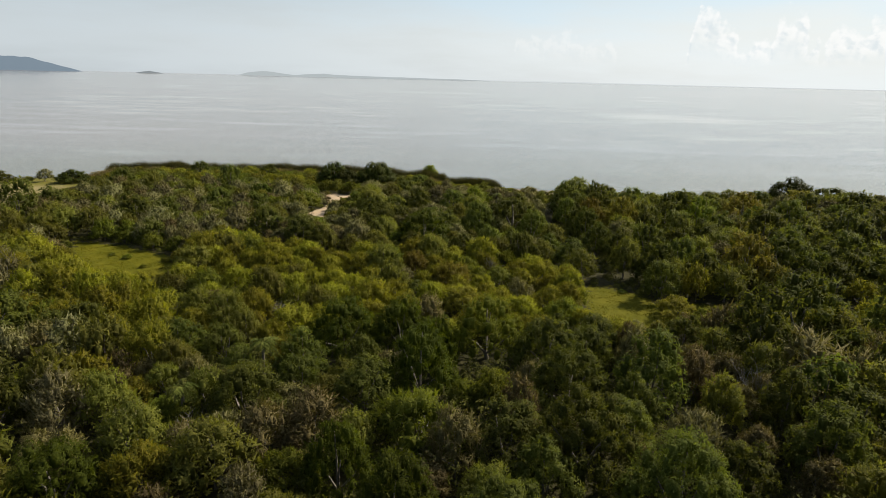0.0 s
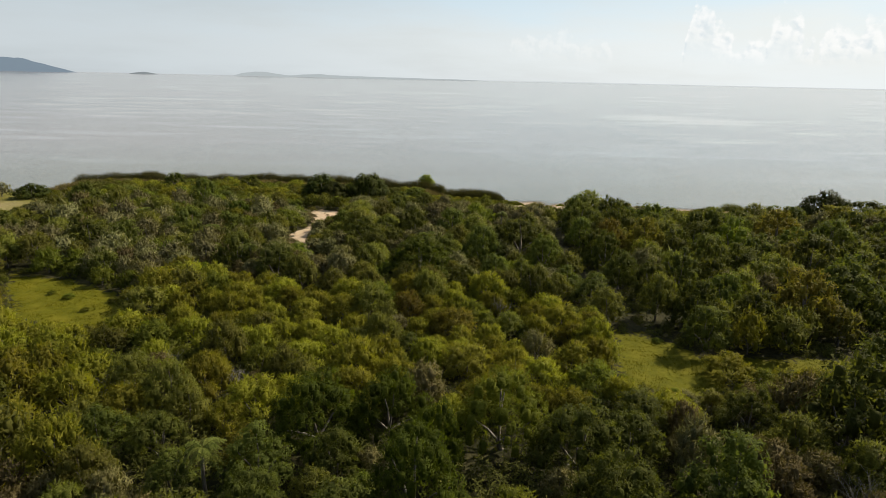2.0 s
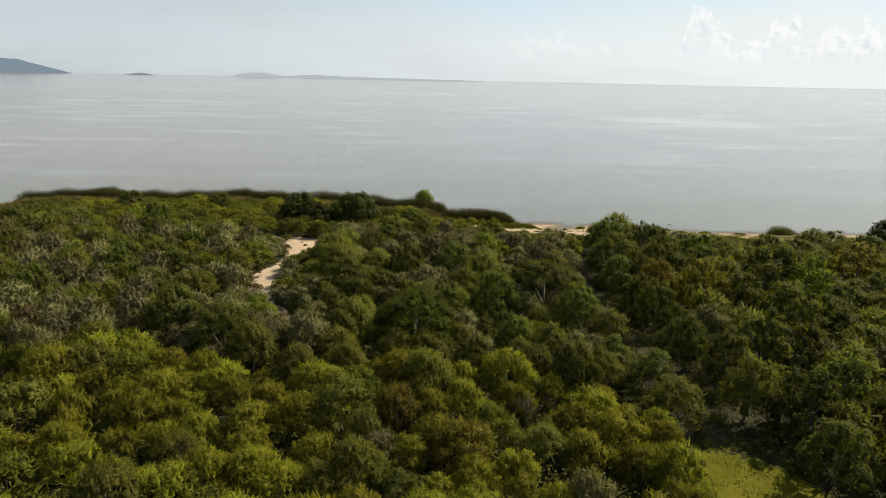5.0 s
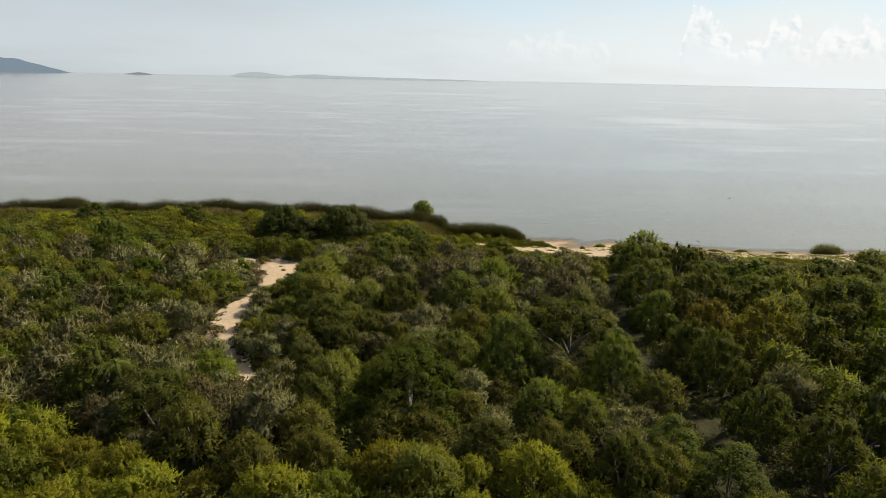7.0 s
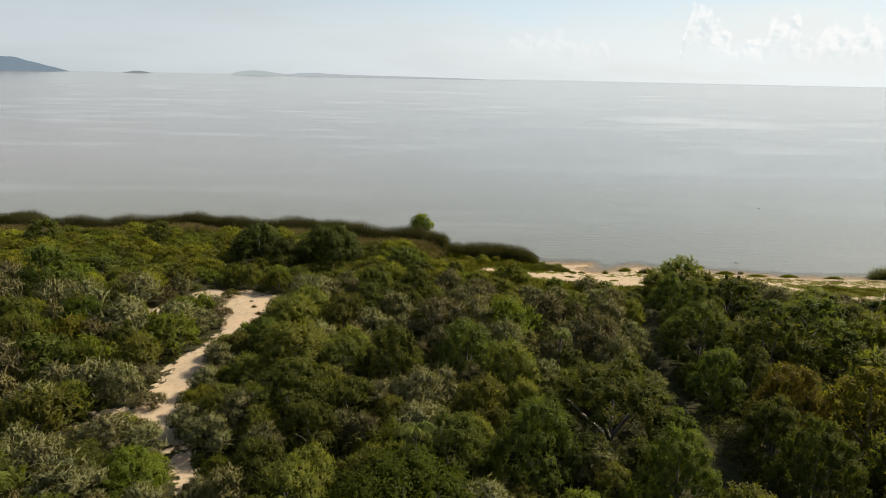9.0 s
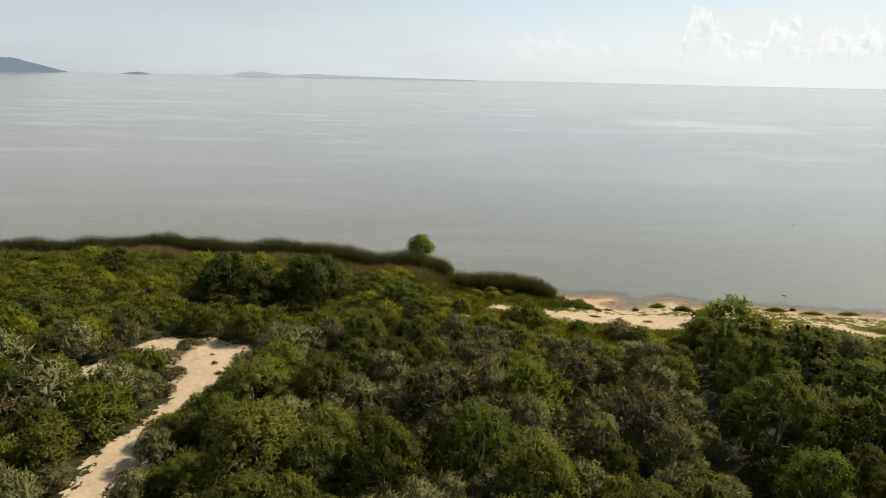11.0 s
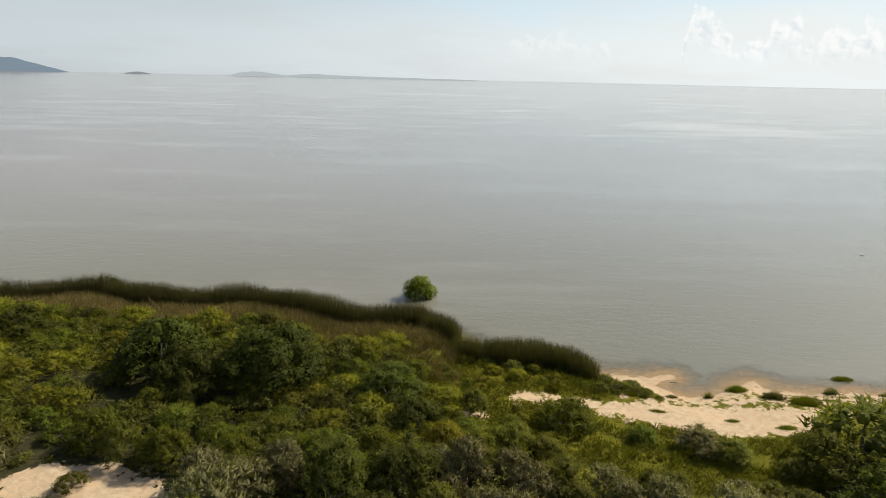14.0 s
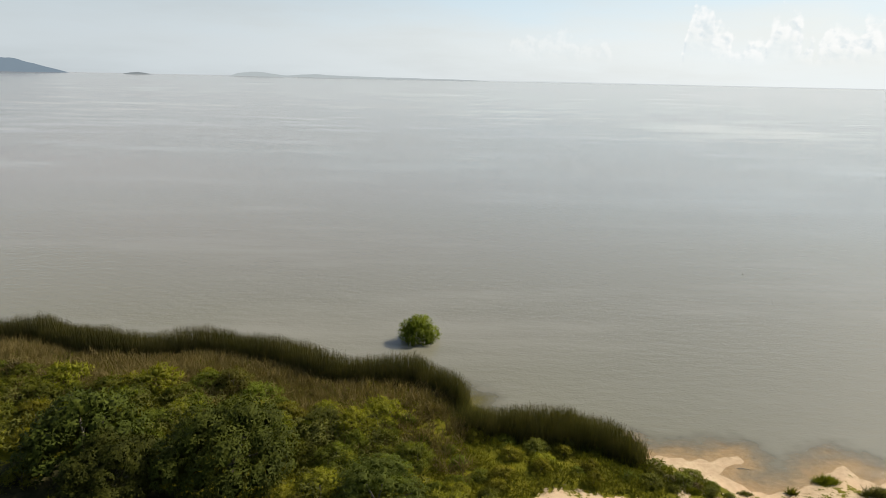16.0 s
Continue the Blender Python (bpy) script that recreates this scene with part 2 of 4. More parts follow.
    out = n.add("ShaderNodeMixShader", {0: n.span(n.math("ADD", deep, n.math("MULTIPLY", cloudy, n.span(deep, 0.0, 0.06))), 0.0, 0.30, 0.22, 1.0), 1: clear.outputs[0], 2: p.outputs[0]})
    finish(n, out.outputs[0])
    return m


MAT["water"] = water_material()


def far_material(name, land, haze_glow, amount):
    """Land kilometres away: its own dark woods, with the distance haze mixed in as glow."""
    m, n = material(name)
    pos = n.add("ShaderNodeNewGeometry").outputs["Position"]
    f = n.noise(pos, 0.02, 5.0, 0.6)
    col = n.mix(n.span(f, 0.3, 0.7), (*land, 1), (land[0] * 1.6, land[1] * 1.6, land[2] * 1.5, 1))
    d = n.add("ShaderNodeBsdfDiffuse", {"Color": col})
    # emission stands in for the bright haze in front of the land
    e = n.add("ShaderNodeEmission", {"Color": (*haze_glow, 1), "Strength": 1.0})
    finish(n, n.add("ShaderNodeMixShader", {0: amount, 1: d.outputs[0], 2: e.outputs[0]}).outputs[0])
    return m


# ---- mesh helpers ----
def np_mesh(name, verts, faces, mat, smooth=False):
    """A mesh from an array of corners and one of faces, all with the same number of corners."""
    v, fc = np.asarray(verts, dtype=np.float32), np.asarray(faces, dtype=np.int32)
    me = bpy.data.meshes.new(name)
    me.vertices.add(len(v))
    me.vertices.foreach_set("co", v.ravel())
    k = fc.shape[1]
    me.loops.add(fc.size)
    me.loops.foreach_set("vertex_index", fc.ravel())
    me.polygons.add(len(fc))
    me.polygons.foreach_set("loop_start", np.arange(0, fc.size, k, dtype=np.int32))
    me.polygons.foreach_set("use_smooth", np.broadcast_to(np.asarray(smooth), (len(fc),)).copy())
    me.materials.append(mat)
    me.update(calc_edges=True)
    return me


def part(name, me, parent, label=""):
    ob = new(name, me)
    ob.parent = parent
    if label:
        tagged(ob, label)
    return ob


def thing(name, label, category, group="", kind="", at=(0, 0, 0)):
    ob = new(name)
    ob.empty_display_size = 0.3
    ob.location = at
    return tagged(ob, label, category, group, kind)


def unit(v):
    return v / np.maximum(np.linalg.norm(v, axis=1, keepdims=True), 1e-6)


def blades(base, lean, height, width, rng):
    """Standing blades of grass or reed, each a narrow tapering strip."""
    n = len(base)
    a = rng.uniform(0, math.tau, n)
    side = np.stack([np.cos(a), np.sin(a), np.zeros(n)], 1) * width[:, None] * 0.5
    tip = base + np.stack([lean[:, 0], lean[:, 1], height], 1)
    v = np.empty((n, 4, 3))
    v[:, 0], v[:, 1] = base - side, base + side
    v[:, 2], v[:, 3] = tip + side * 0.25, tip - side * 0.25
    return v.reshape(-1, 3), np.arange(4 * n).reshape(-1, 4)


def join(*pieces):
    vs, fs, at = [], [], 0
    for v, fc in pieces:
        vs.append(v)
        fs.append(np.asarray(fc) + at)
        at += len(v)
    return np.concatenate(vs), np.concatenate(fs)


def coarse_ball(seg=6, rings=3):
    """A coarse ball of triangles, the dark heart of a clump of leaves."""
    th = np.linspace(0.55, math.pi - 0.6, rings)
    ph = np.arange(seg) / seg * math.tau
    v = [[math.sin(a) * math.cos(p), math.sin(a) * math.sin(p), math.cos(a)] for a in th for p in ph] + [[0, 0, 1], [0, 0, -1]]
    fc = []
    for r in range(rings - 1):
        for q in range(seg):
            i, j, m, o = r * seg + q, (r + 1) * seg + q, (r + 1) * seg + (q + 1) % seg, r * seg + (q + 1) % seg
            fc += [[i, j, m], [i, m, o]]
    top, low = len(v) - 2, len(v) - 1
    fc += [[top, q, (q + 1) % seg] for q in range(seg)] + [[low, (rings - 1) * seg + (q + 1) % seg, (rings - 1) * seg + q] for q in range(seg)]
    return np.array(v), np.array(fc)


BALL = coarse_ball(5, 2)


def tube(points, radii, sides=6):
    """A tapering stem along points."""
    pts = [Vector(p) for p in points]
    v, fc = [], []
    for i, p in enumerate(pts):
        d = (pts[min(i + 1, len(pts) - 1)] - pts[max(i - 1, 0)]).normalized()
        u = d.orthogonal().normalized()
        w = d.cross(u)
        for k in range(sides):
            a = k / sides * math.tau
            v.append(p + (u * math.cos(a) + w * math.sin(a)) * radii[i])
    for i in range(len(pts) - 1):
        for k in range(sides):
            fc.append([i * sides + k, i * sides + (k + 1) % sides, (i + 1) * sides + (k + 1) % sides, (i + 1) * sides + k])
    return np.array([tuple(q) for q in v]), np.array(fc)


# ---- plants ----
def crown_lobes(rng, width, height, foot, count, lobe, flat_top):
    """Balls of foliage that make up a crown: around a dome from the foot to the top."""
    out = []
    for i in range(count):
        a = i * 2.39996 + rng.uniform(-0.5, 0.5)
        q = math.sqrt((i + 0.5) / count)
        rad = 0.5 * width * q * (1 - 0.5 * lobe) * rng.uniform(0.85, 1.1)
        top = foot + (height - foot) * (1 - (1 - flat_top) * q ** 2.2) * rng.uniform(0.80, 1.06)
        r = 0.5 * width * lobe * rng.uniform(0.6, 1.3)
        out.append((rad * math.cos(a), rad * math.sin(a), max(top - r * 0.9, foot + r * 0.2), r))
    low = max(5, count // 3)
    for i in range(low):
        a = (i + rng.uniform(-0.3, 0.3)) / low * math.tau
        r = 0.5 * width * lobe * rng.uniform(0.85, 1.25)
        rad = 0.5 * width * rng.uniform(0.62, 0.84)
        out.append((rad * math.cos(a), rad * math.sin(a), foot * rng.uniform(0.7, 1.2) + r * 0.5 + 0.08 * height, r))
    return np.array(out)


def sprigs(points, normals, size, aspect, rng, k=4):
    """Little stars of leaves: k pointed blades round each point, drooping a little."""
    n = len(points)
    t = unit(np.cross(normals, rng.normal(size=(n, 3))))
    b = np.cross(normals, t)
    v = np.empty((n, k, 3, 3))
    for j in range(k):
        a = (j * math.tau / k + rng.uniform(-0.5, 0.5, n))[:, None]
        d, w = t * np.cos(a) + b * np.sin(a), b * np.cos(a) - t * np.sin(a)
        ln = (size * rng.uniform(0.65, 1.35, n))[:, None]
        tip = points + d * ln + normals * ln * rng.uniform(-0.55, 0.25, (n, 1))
        v[:, j, 0] = points - d * ln * 0.1
        v[:, j, 1], v[:, j, 2] = tip - w * ln * aspect * 0.5, tip + w * ln * aspect * 0.5
    return v.reshape(-1, 3), np.arange(3 * k * n).reshape(-1, 3)


def shoots(points, along, size, aspect, rng, k=3):
    """Slender leafy sprays: k narrow blades at each point, fanned about the given way."""
    n = len(points)
    v = np.empty((n, k, 3, 3))
    for j in range(k):
        way = unit(along + 0.32 * rng.normal(size=(n, 3)))
        side = unit(np.cross(way, rng.normal(size=(n, 3))))
        ln = (size * rng.uniform(0.6, 1.5, n))[:, None]
        foot = points - way * ln * 0.3
        v[:, j, 0], v[:, j, 1] = foot - side * ln * aspect * 0.5, foot + side * ln * aspect * 0.5
        v[:, j, 2] = foot + way * ln * 1.3
    return v.reshape(-1, 3), np.arange(3 * k * n).reshape(-1, 3)


def crown_mesh(name, mat, rng, width, height, foot, count, lobe, flat_top, leaves, size, aspect, ragged=0.12, tilt=0.55, squash=0.85, up=0.25, spray=0.0):
    lobes = crown_lobes(rng, width, height, foot, count, lobe, flat_top)
    pick = rng.choice(len(lobes), size=int(leaves * 2.2), p=lobes[:, 3] ** 2 / np.sum(lobes[:, 3] ** 2))
    d = rng.normal(size=(len(pick), 3))
    d[:, 2] += 0.45
    d = unit(d)
    r = lobes[pick, 3] * (1 + ragged * rng.normal(size=len(pick)))
    p = lobes[pick, :3] + d * r[:, None] * np.array([1, 1, squash])
    inside = np.zeros(len(p), bool)
    for i, l in enumerate(lobes):
        q = (p - l[:3]) / np.array([1, 1, squash])
        inside |= (np.linalg.norm(q, axis=1) < l[3] * 0.88) & (pick != i)
    keep = np.where(~inside & (p[:, 2] > foot * 0.3))[0][:leaves]
    p, d = p[keep], d[keep]
    k = int(len(p) * spray)
    nrm = unit(d[k:] + tilt * rng.normal(size=p[k:].shape) + np.array([0, 0, up]))
    pieces = [sprigs(p[k:], nrm, size, aspect, rng, 3)]
    if k:
        way = unit(d[:k] * 0.8 + 0.45 * rng.normal(size=(k, 3)) + np.array([0, 0, 0.55]))
        pieces.append(shoots(p[:k], way, size * 1.6, 0.28, rng))
    for l in lobes:
        v = BALL[0] * (1 + 0.08 * rng.normal(size=(len(BALL[0]), 1))) * l[3] * 0.62
        pieces.append((v * np.array([1, 1, squash]) + l[:3], BALL[1]))
    leaf_count = 3 * len(p)
    verts, faces = join(*pieces)
    # leaves face outwards and take most of their shading from the rounded clump that they belong to
    out = np.concatenate([np.repeat(d[k:], 3, 0), np.repeat(d[:k], 3, 0)])
    tri = verts[faces[:leaf_count]]
    face = unit(np.cross(tri[:, 1] - tri[:, 0], tri[:, 2] - tri[:, 0]))
    back = np.sum(face * out, 1) < 0
    faces = np.array(faces)
    faces[:leaf_count][back] = faces[:leaf_count][back][:, ::-1]
    face[back] *= -1
    me = np_mesh(name, verts, faces, mat, True)
    normals = np.empty(len(verts) * 3, np.float32)
    me.vertices.foreach_get("normal", normals)
    normals = normals.reshape(-1, 3)
    normals[faces[:leaf_count].ravel()] = np.repeat(unit(0.55 * out + 0.38 * face + np.array([0, 0, 0.32])), 3, 0)
    me.normals_split_custom_set_from_vertices(normals.tolist())
    return me, lobes


def trunk_mesh(rng, lobes, foot, thick):
    """A short bent trunk that forks into limbs which reach the foliage."""
    fork = Vector((rng.uniform(-0.15, 0.15), rng.uniform(-0.15, 0.15), max(foot * 0.7, 0.35)))
    pieces = [tube([(0, 0, -0.15), fork * 0.5 + Vector((0.05, 0.02, 0)), fork], [thick * 1.25, thick, thick * 0.85])]
    for l in lobes[:: max(1, len(lobes) // 4)]:
        end = Vector(l[:3])
        mid = fork.lerp(end, 0.5) + Vector((rng.uniform(-0.2, 0.2), rng.uniform(-0.2, 0.2), 0.15))
        pieces.append(tube([fork, mid, end], [thick * 0.6, thick * 0.4, thick * 0.15], 4))
    return np_mesh("trunk", *join(*pieces), MAT["bark"], True)


def make_tree(name, label, category, group, mat, seed, width, height, foot, thick, **crown):
    rng = np.random.default_rng(seed)
    me, lobes = crown_mesh("crown", MAT[mat], rng, width, height, foot, **crown)
    ob = thing(name, label, category, group)
    part("trunk", trunk_mesh(rng, lobes, foot, thick), ob)
    part("crown", me, ob)
    return ob, width * 0.5


# kind: (name, label, category, group, material, width, height, foot, trunk radius, crown settings)
KINDS = {
    "olive": ("scrub_tree", "low olive-green scrub tree with fine dense foliage", "tree", "olive scrub trees", "olive", 3.8, 3.7, 0.9, 0.09,
              dict(count=17, lobe=0.33, flat_top=0.42, leaves=963, size=0.165, aspect=0.46, ragged=0.13, spray=0.3)),
    "yellow": ("yellow_green_shrub", "bushy yellow-green shrub with feathery foliage", "shrub", "yellow-green shrubs", "yellow", 3.7, 3.2, 0.6, 0.07,
               dict(count=19, lobe=0.29, flat_top=0.45, leaves=1008, size=0.16, aspect=0.40, ragged=0.15, tilt=0.7, spray=0.45)),
    "dark": ("broadleaf_tree", "dark green broadleaf tree with a dense rounded crown", "tree", "dark broadleaf trees", "dark", 5.4, 5.5, 0.7, 0.16,
             dict(count=27, lobe=0.26, flat_top=0.30, leaves=1400, size=0.185, aspect=0.55, ragged=0.10)),
    "mid": ("green_shrub", "fresh green leafy shrub with a soft rounded top", "shrub", "fresh green shrubs", "mid", 3.4, 2.8, 0.45, 0.07,
            dict(count=16, lobe=0.33, flat_top=0.4, leaves=918, size=0.155, aspect=0.46, ragged=0.14, spray=0.35)),
    "grey": ("grey_shrub", "grey-green shrub with stiff upright shoots", "shrub", "grey-green shrubs", "grey", 3.3, 3.5, 0.7, 0.08,
             dict(count=16, lobe=0.31, flat_top=0.5, leaves=896, size=0.17, aspect=0.34, ragged=0.18, tilt=0.9, up=0.0, spray=0.55)),
    "brown": ("brown_shrub", "half-dry brownish shrub with thin foliage", "shrub", "half-dry brown shrubs", "brown", 2.9, 3.0, 0.6, 0.07,
              dict(count=14, lobe=0.33, flat_top=0.45, leaves=784, size=0.155, aspect=0.36, ragged=0.17, tilt=0.8, spray=0.45)),
    "fig": ("fig_tree", "large dark fig tree with a broad domed crown", "tree", "fig trees", "fig", 7.6, 5.0, 0.8, 0.28,
            dict(count=30, lobe=0.25, flat_top=0.36, leaves=3360, size=0.18, aspect=0.62, ragged=0.10)),
    "dome": ("forest_tree", "tall dense forest tree with a domed dark green crown", "tree", "tall forest trees", "dark", 7.2, 6.1, 0.7, 0.22,
             dict(count=42, lobe=0.21, flat_top=0.27, leaves=2576, size=0.17, aspect=0.5, ragged=0.10, spray=0.15)),
    "willow": ("soft_crowned_tree", "pale green tree with a soft billowing crown", "tree", "pale soft-crowned trees", "willow", 6.4, 5.6, 0.7, 0.18,
               dict(count=30, lobe=0.25, flat_top=0.38, leaves=2576, size=0.14, aspect=0.36, ragged=0.10, spray=0.3)),
}
KINDS["gold"] = ("forest_tree", "tall forest tree with a domed olive-gold crown", "tree", "tall forest trees", "gold", *KINDS["dome"][5:])
KINDS["vivid"] = ("forest_tree", "broad vivid green forest tree with dense leaves", "tree", "tall forest trees", "vivid", *KINDS["dome"][5:])
KINDS["amber"] = ("golden_shrub", "bushy shrub with golden yellow-brown foliage", "shrub", "golden shrubs", "gold", *KINDS["yellow"][5:])
VARIANTS = {"fig": 2, "dome": 3, "gold": 2, "vivid": 2, "willow": 1, "amber": 1}
MADE = {}


def plant(kind, x, y, z, scale=1.0, tall=1.0, rng=random, label=""):
    """Sets one plant of a kind on the ground; the first of each variant is built, the rest share its meshes. Plants far to the sides have fewer, larger leaves."""
    side = abs(x) > 25
    key = (kind, side, rng.randrange(VARIANTS.get(kind, 3)))
    m = pose(x, y, z, 0, 0, rng.uniform(0, 360)) @ Matrix.Diagonal((scale * rng.uniform(0.88, 1.12), scale * rng.uniform(0.88, 1.12), scale * tall, 1))
    if key not in MADE:
        name, lab, cat, grp, mat, w, h, foot, th, crown = KINDS[kind]
        if side:
            crown = dict(crown, leaves=int(crown["leaves"] * 0.35), size=crown["size"] * 1.55)
        MADE[key] = make_tree(name, lab, cat, grp, mat, sum(map(ord, kind)) * 7 + key[2] + 50 * side, w, h, foot, th, **crown)[0]
        MADE[key].matrix_basis = m
        ob = MADE[key]
    else:
        src = MADE[key]
        keep = src.scale.copy()
        ob = copy_thing(src, m @ Matrix.Diagonal((1 / keep[0], 1 / keep[1], 1 / keep[2], 1)))
    if label:
        ob["label"] = label
    return ob


# ---- the lie of the land ----
SHORE = [(-5200, 600), (-900, 260), (-260, 150), (-130, 128), (-100, 134), (-88, 138), (-84, 147), (-76, 150), (-64, 148.6), (-56, 149.4), (-48, 152), (-42, 153), (-36, 150.6), (-30, 150), (-24, 151), (-18, 149.4), (-12, 146.2), (-6, 146), (-1.8, 144.4),
         (-0.2, 143), (-0.4, 140.5), (1.6, 139.6), (4, 139), (7.5, 139), (10, 137.5), (12.3, 135.8), (14.4, 135.5), (16.6, 135.4), (19.2, 136.0), (17.9, 134.8), (16.9, 134.0), (17.4, 132.8), (18.6, 132.1), (20.5, 131.9),
         (23, 133), (25.5, 134.6), (26.8, 135.2), (26.4, 133.4), (29.5, 133), (33, 133.3), (39, 132.8), (47, 131.3), (60, 131.6), (75, 132), (100, 133), (160, 138), (420, 180), (5200, 400)]
SX, SY = np.array([p[0] for p in SHORE], float), np.array([p[1] for p in SHORE], float)


def to_line(px, py, line):
    """Distance from points to a broken line."""
    best = np.full(np.shape(px), 1e9)
    for (ax, ay), (bx, by) in zip(line[:-1], line[1:]):
        dx, dy = bx - ax, by - ay
        t = np.clip(((px - ax) * dx + (py - ay) * dy) / (dx * dx + dy * dy), 0, 1)
        best = np.minimum(best, np.hypot(px - ax - t * dx, py - ay - t * dy))
    return best


def in_poly(px, py, poly):
    inside = np.zeros(np.shape(px), bool)
    for (ax, ay), (bx, by) in zip(poly, poly[1:] + poly[:1]):
        cross = ((ay > py) != (by > py)) & (px < (bx - ax) * (py - ay) / (by - ay + 1e-12) + ax)
        inside ^= cross
    return inside


LAND = SHORE + [(5200, -5200), (-5200, -5200)]


def inland(px, py):
    """Metres from the waterline, positive on land."""
    d = to_line(px, py, SHORE)
    wobble = 0.28 * np.sin(1.7 * px + 1.1 * np.sin(1.3 * py)) * np.sin(1.1 * py + 0.5 * px) + 0.16 * np.sin(4.1 * px + 2.3 * py)
    return np.where(in_poly(px, py, LAND), d, -d) + wobble


def soft_poly(px, py, poly, edge=0.7):
    d = to_line(px, py, poly + poly[:1])
    d = np.where(in_poly(px, py, poly), d, -d)
    return np.clip(0.5 + d / (2 * edge), 0, 1)


SAND_CLEARING = [(-29.7, 117.6), (-28.5, 119.2), (-25, 119.7), (-21, 118.8), (-18.2, 117.4), (-18.9, 114.5), (-20, 111), (-20.2, 107.2), (-21.6, 104.6), (-21.2, 100), (-20.6, 96), (-19.6, 92.4), (-17.6, 89),
                 (-15.6, 86.2), (-16.4, 85.6), (-19.2, 89.4), (-21, 91.8), (-23, 93), (-26, 92.4), (-26.2, 93.6), (-23.6, 95), (-23.6, 98.4), (-23.9, 102.6), (-22.6, 106), (-22.4, 110), (-24.6, 113.4), (-26.4, 115)]
SAND_POCKET = [(-32, 113.6), (-30.6, 114.4), (-29, 111.8), (-30, 110.6)]
SAND_BEACH = [(3, 129.4), (5.8, 131), (9, 130), (13, 130), (19, 130.3), (28.2, 129.6), (27, 127.2), (24, 125.8), (20.6, 125.2), (15.5, 126.5), (11.3, 128.0), (8.4, 129.4), (6, 129.7)]
SAND_SPIT = [(12, 135.2), (12.2, 136.4), (19.8, 136.8), (18.6, 134.4), (18.4, 131.6), (25.6, 131.9), (26.4, 135.6), (27.2, 135.4), (27, 131), (20, 130.6), (17, 131.4), (15.6, 133.4)]
SAND_EAST = [(34.2, 126.8), (38.4, 127.8), (42, 127.4), (44, 125.6), (46.6, 122.2), (52, 122.6), (56, 126.6), (60, 127), (58, 124.6), (54.6, 122.6), (51, 120.2), (46.6, 120.2), (44.6, 122.2), (41.2, 126), (35, 125.6)]
SAND_MIDDLE = [(-0.6, 127.6), (0.6, 127.9), (1.2, 127.2), (0, 126.9)]
SAND_FIELD = [(-96, 104), (-86, 107.5), (-79, 109.5), (-80, 107), (-92, 101)]
SANDS = [SAND_CLEARING, SAND_POCKET, SAND_BEACH, SAND_SPIT, SAND_EAST, SAND_MIDDLE, SAND_FIELD]
MEADOW_EAST = [(16.6, 65.8), (19.6, 65.6), (22.6, 62.6), (23.4, 60.6), (30, 61), (44, 60.6), (44, 58.6), (30, 58.4), (24.4, 57.2), (22.4, 54.4), (18.8, 53.8), (15.6, 55.2), (15.0, 57.6), (15.7, 61.4)]
MEADOW_WEST = [(-52.5, 79.6), (-45.3, 78), (-40.4, 75.4), (-37, 73.6), (-33.6, 69.2), (-32.6, 65.8), (-34.2, 63.8), (-38.6, 64.6), (-43, 66.4), (-47, 71.5), (-50.6, 75.6)]
FIELD = [(-170, 128), (-130, 125), (-100, 130), (-88, 136), (-80, 132), (-78, 122), (-77, 112), (-82, 104), (-100, 98), (-170, 95)]
SHORE_GRASS = [(0, 137.6), (4, 136.6), (11.5, 135), (14, 131), (28.5, 130.4), (30, 133), (40, 132.4), (62, 131.4), (100, 132.5), (100, 126), (62, 123.8), (46, 122.6), (34, 123.4), (30, 122.6), (25, 120.5), (20, 118), (16, 117.6), (11, 119.6), (6, 121.2), (2, 124), (-3, 130), (-2, 135)]
GRASSES = [MEADOW_EAST, MEADOW_WEST, FIELD, SHORE_GRASS]
TRAIL = [(21.8, 120), (20.2, 113), (18.2, 104), (17.0, 98), (16.2, 93), (17.2, 85), (18.2, 81), (19.4, 73), (18.4, 66), (18.8, 54), (18.4, 48), (17.6, 41), (18.4, 34), (19.6, 24), (20, 10)]


def rise(px, py):
    """Height of the ground, without its small bumps."""
    d = inland(px, py)
    land = 0.12 + 1.1 * (1 - np.exp(-np.maximum(d, 0) / 9.0))
    bed = np.maximum(d * 0.075, -2.5)
    return np.where(d > 0, np.minimum(land, 0.02 + d * 0.14), bed)


def ground_at(px, py):
    bumps = 0.10 * np.sin(px * 0.61 + 1.3 * np.sin(py * 0.37)) * np.sin(py * 0.53 + 0.7) + 0.05 * np.sin(px * 1.9 + py * 0.8) * np.sin(py * 1.7 - px * 0.5)
    d = inland(px, py)
    return rise(px, py) + bumps * np.clip(d / 4.0, 0, 1)


def steps(*legs):
    """Grid lines: legs of (start, end, spacing)."""
    out = [np.arange(a, b, s) for a, b, s in legs]
    return np.concatenate(out + [np.array([legs[-1][1]])])


def grid_mesh(name, gx, gy, mat, height):
    X, Y = np.meshgrid(gx, gy)
    Z = height(X, Y)
    w = len(gx)
    i = (np.arange(len(gy) - 1)[:, None] * w + np.arange(w - 1)[None, :]).ravel()
    me = np_mesh(name, np.stack([X, Y, Z], -1).reshape(-1, 3), np.stack([i, i + 1, i + 1 + w, i + w], 1), mat, True)
    return me, X.ravel(), Y.ravel()


def mark(me, name, values):
    a = me.attributes.new(name, "FLOAT", "POINT")
    a.data.foreach_set("value", np.asarray(values, dtype=np.float32))


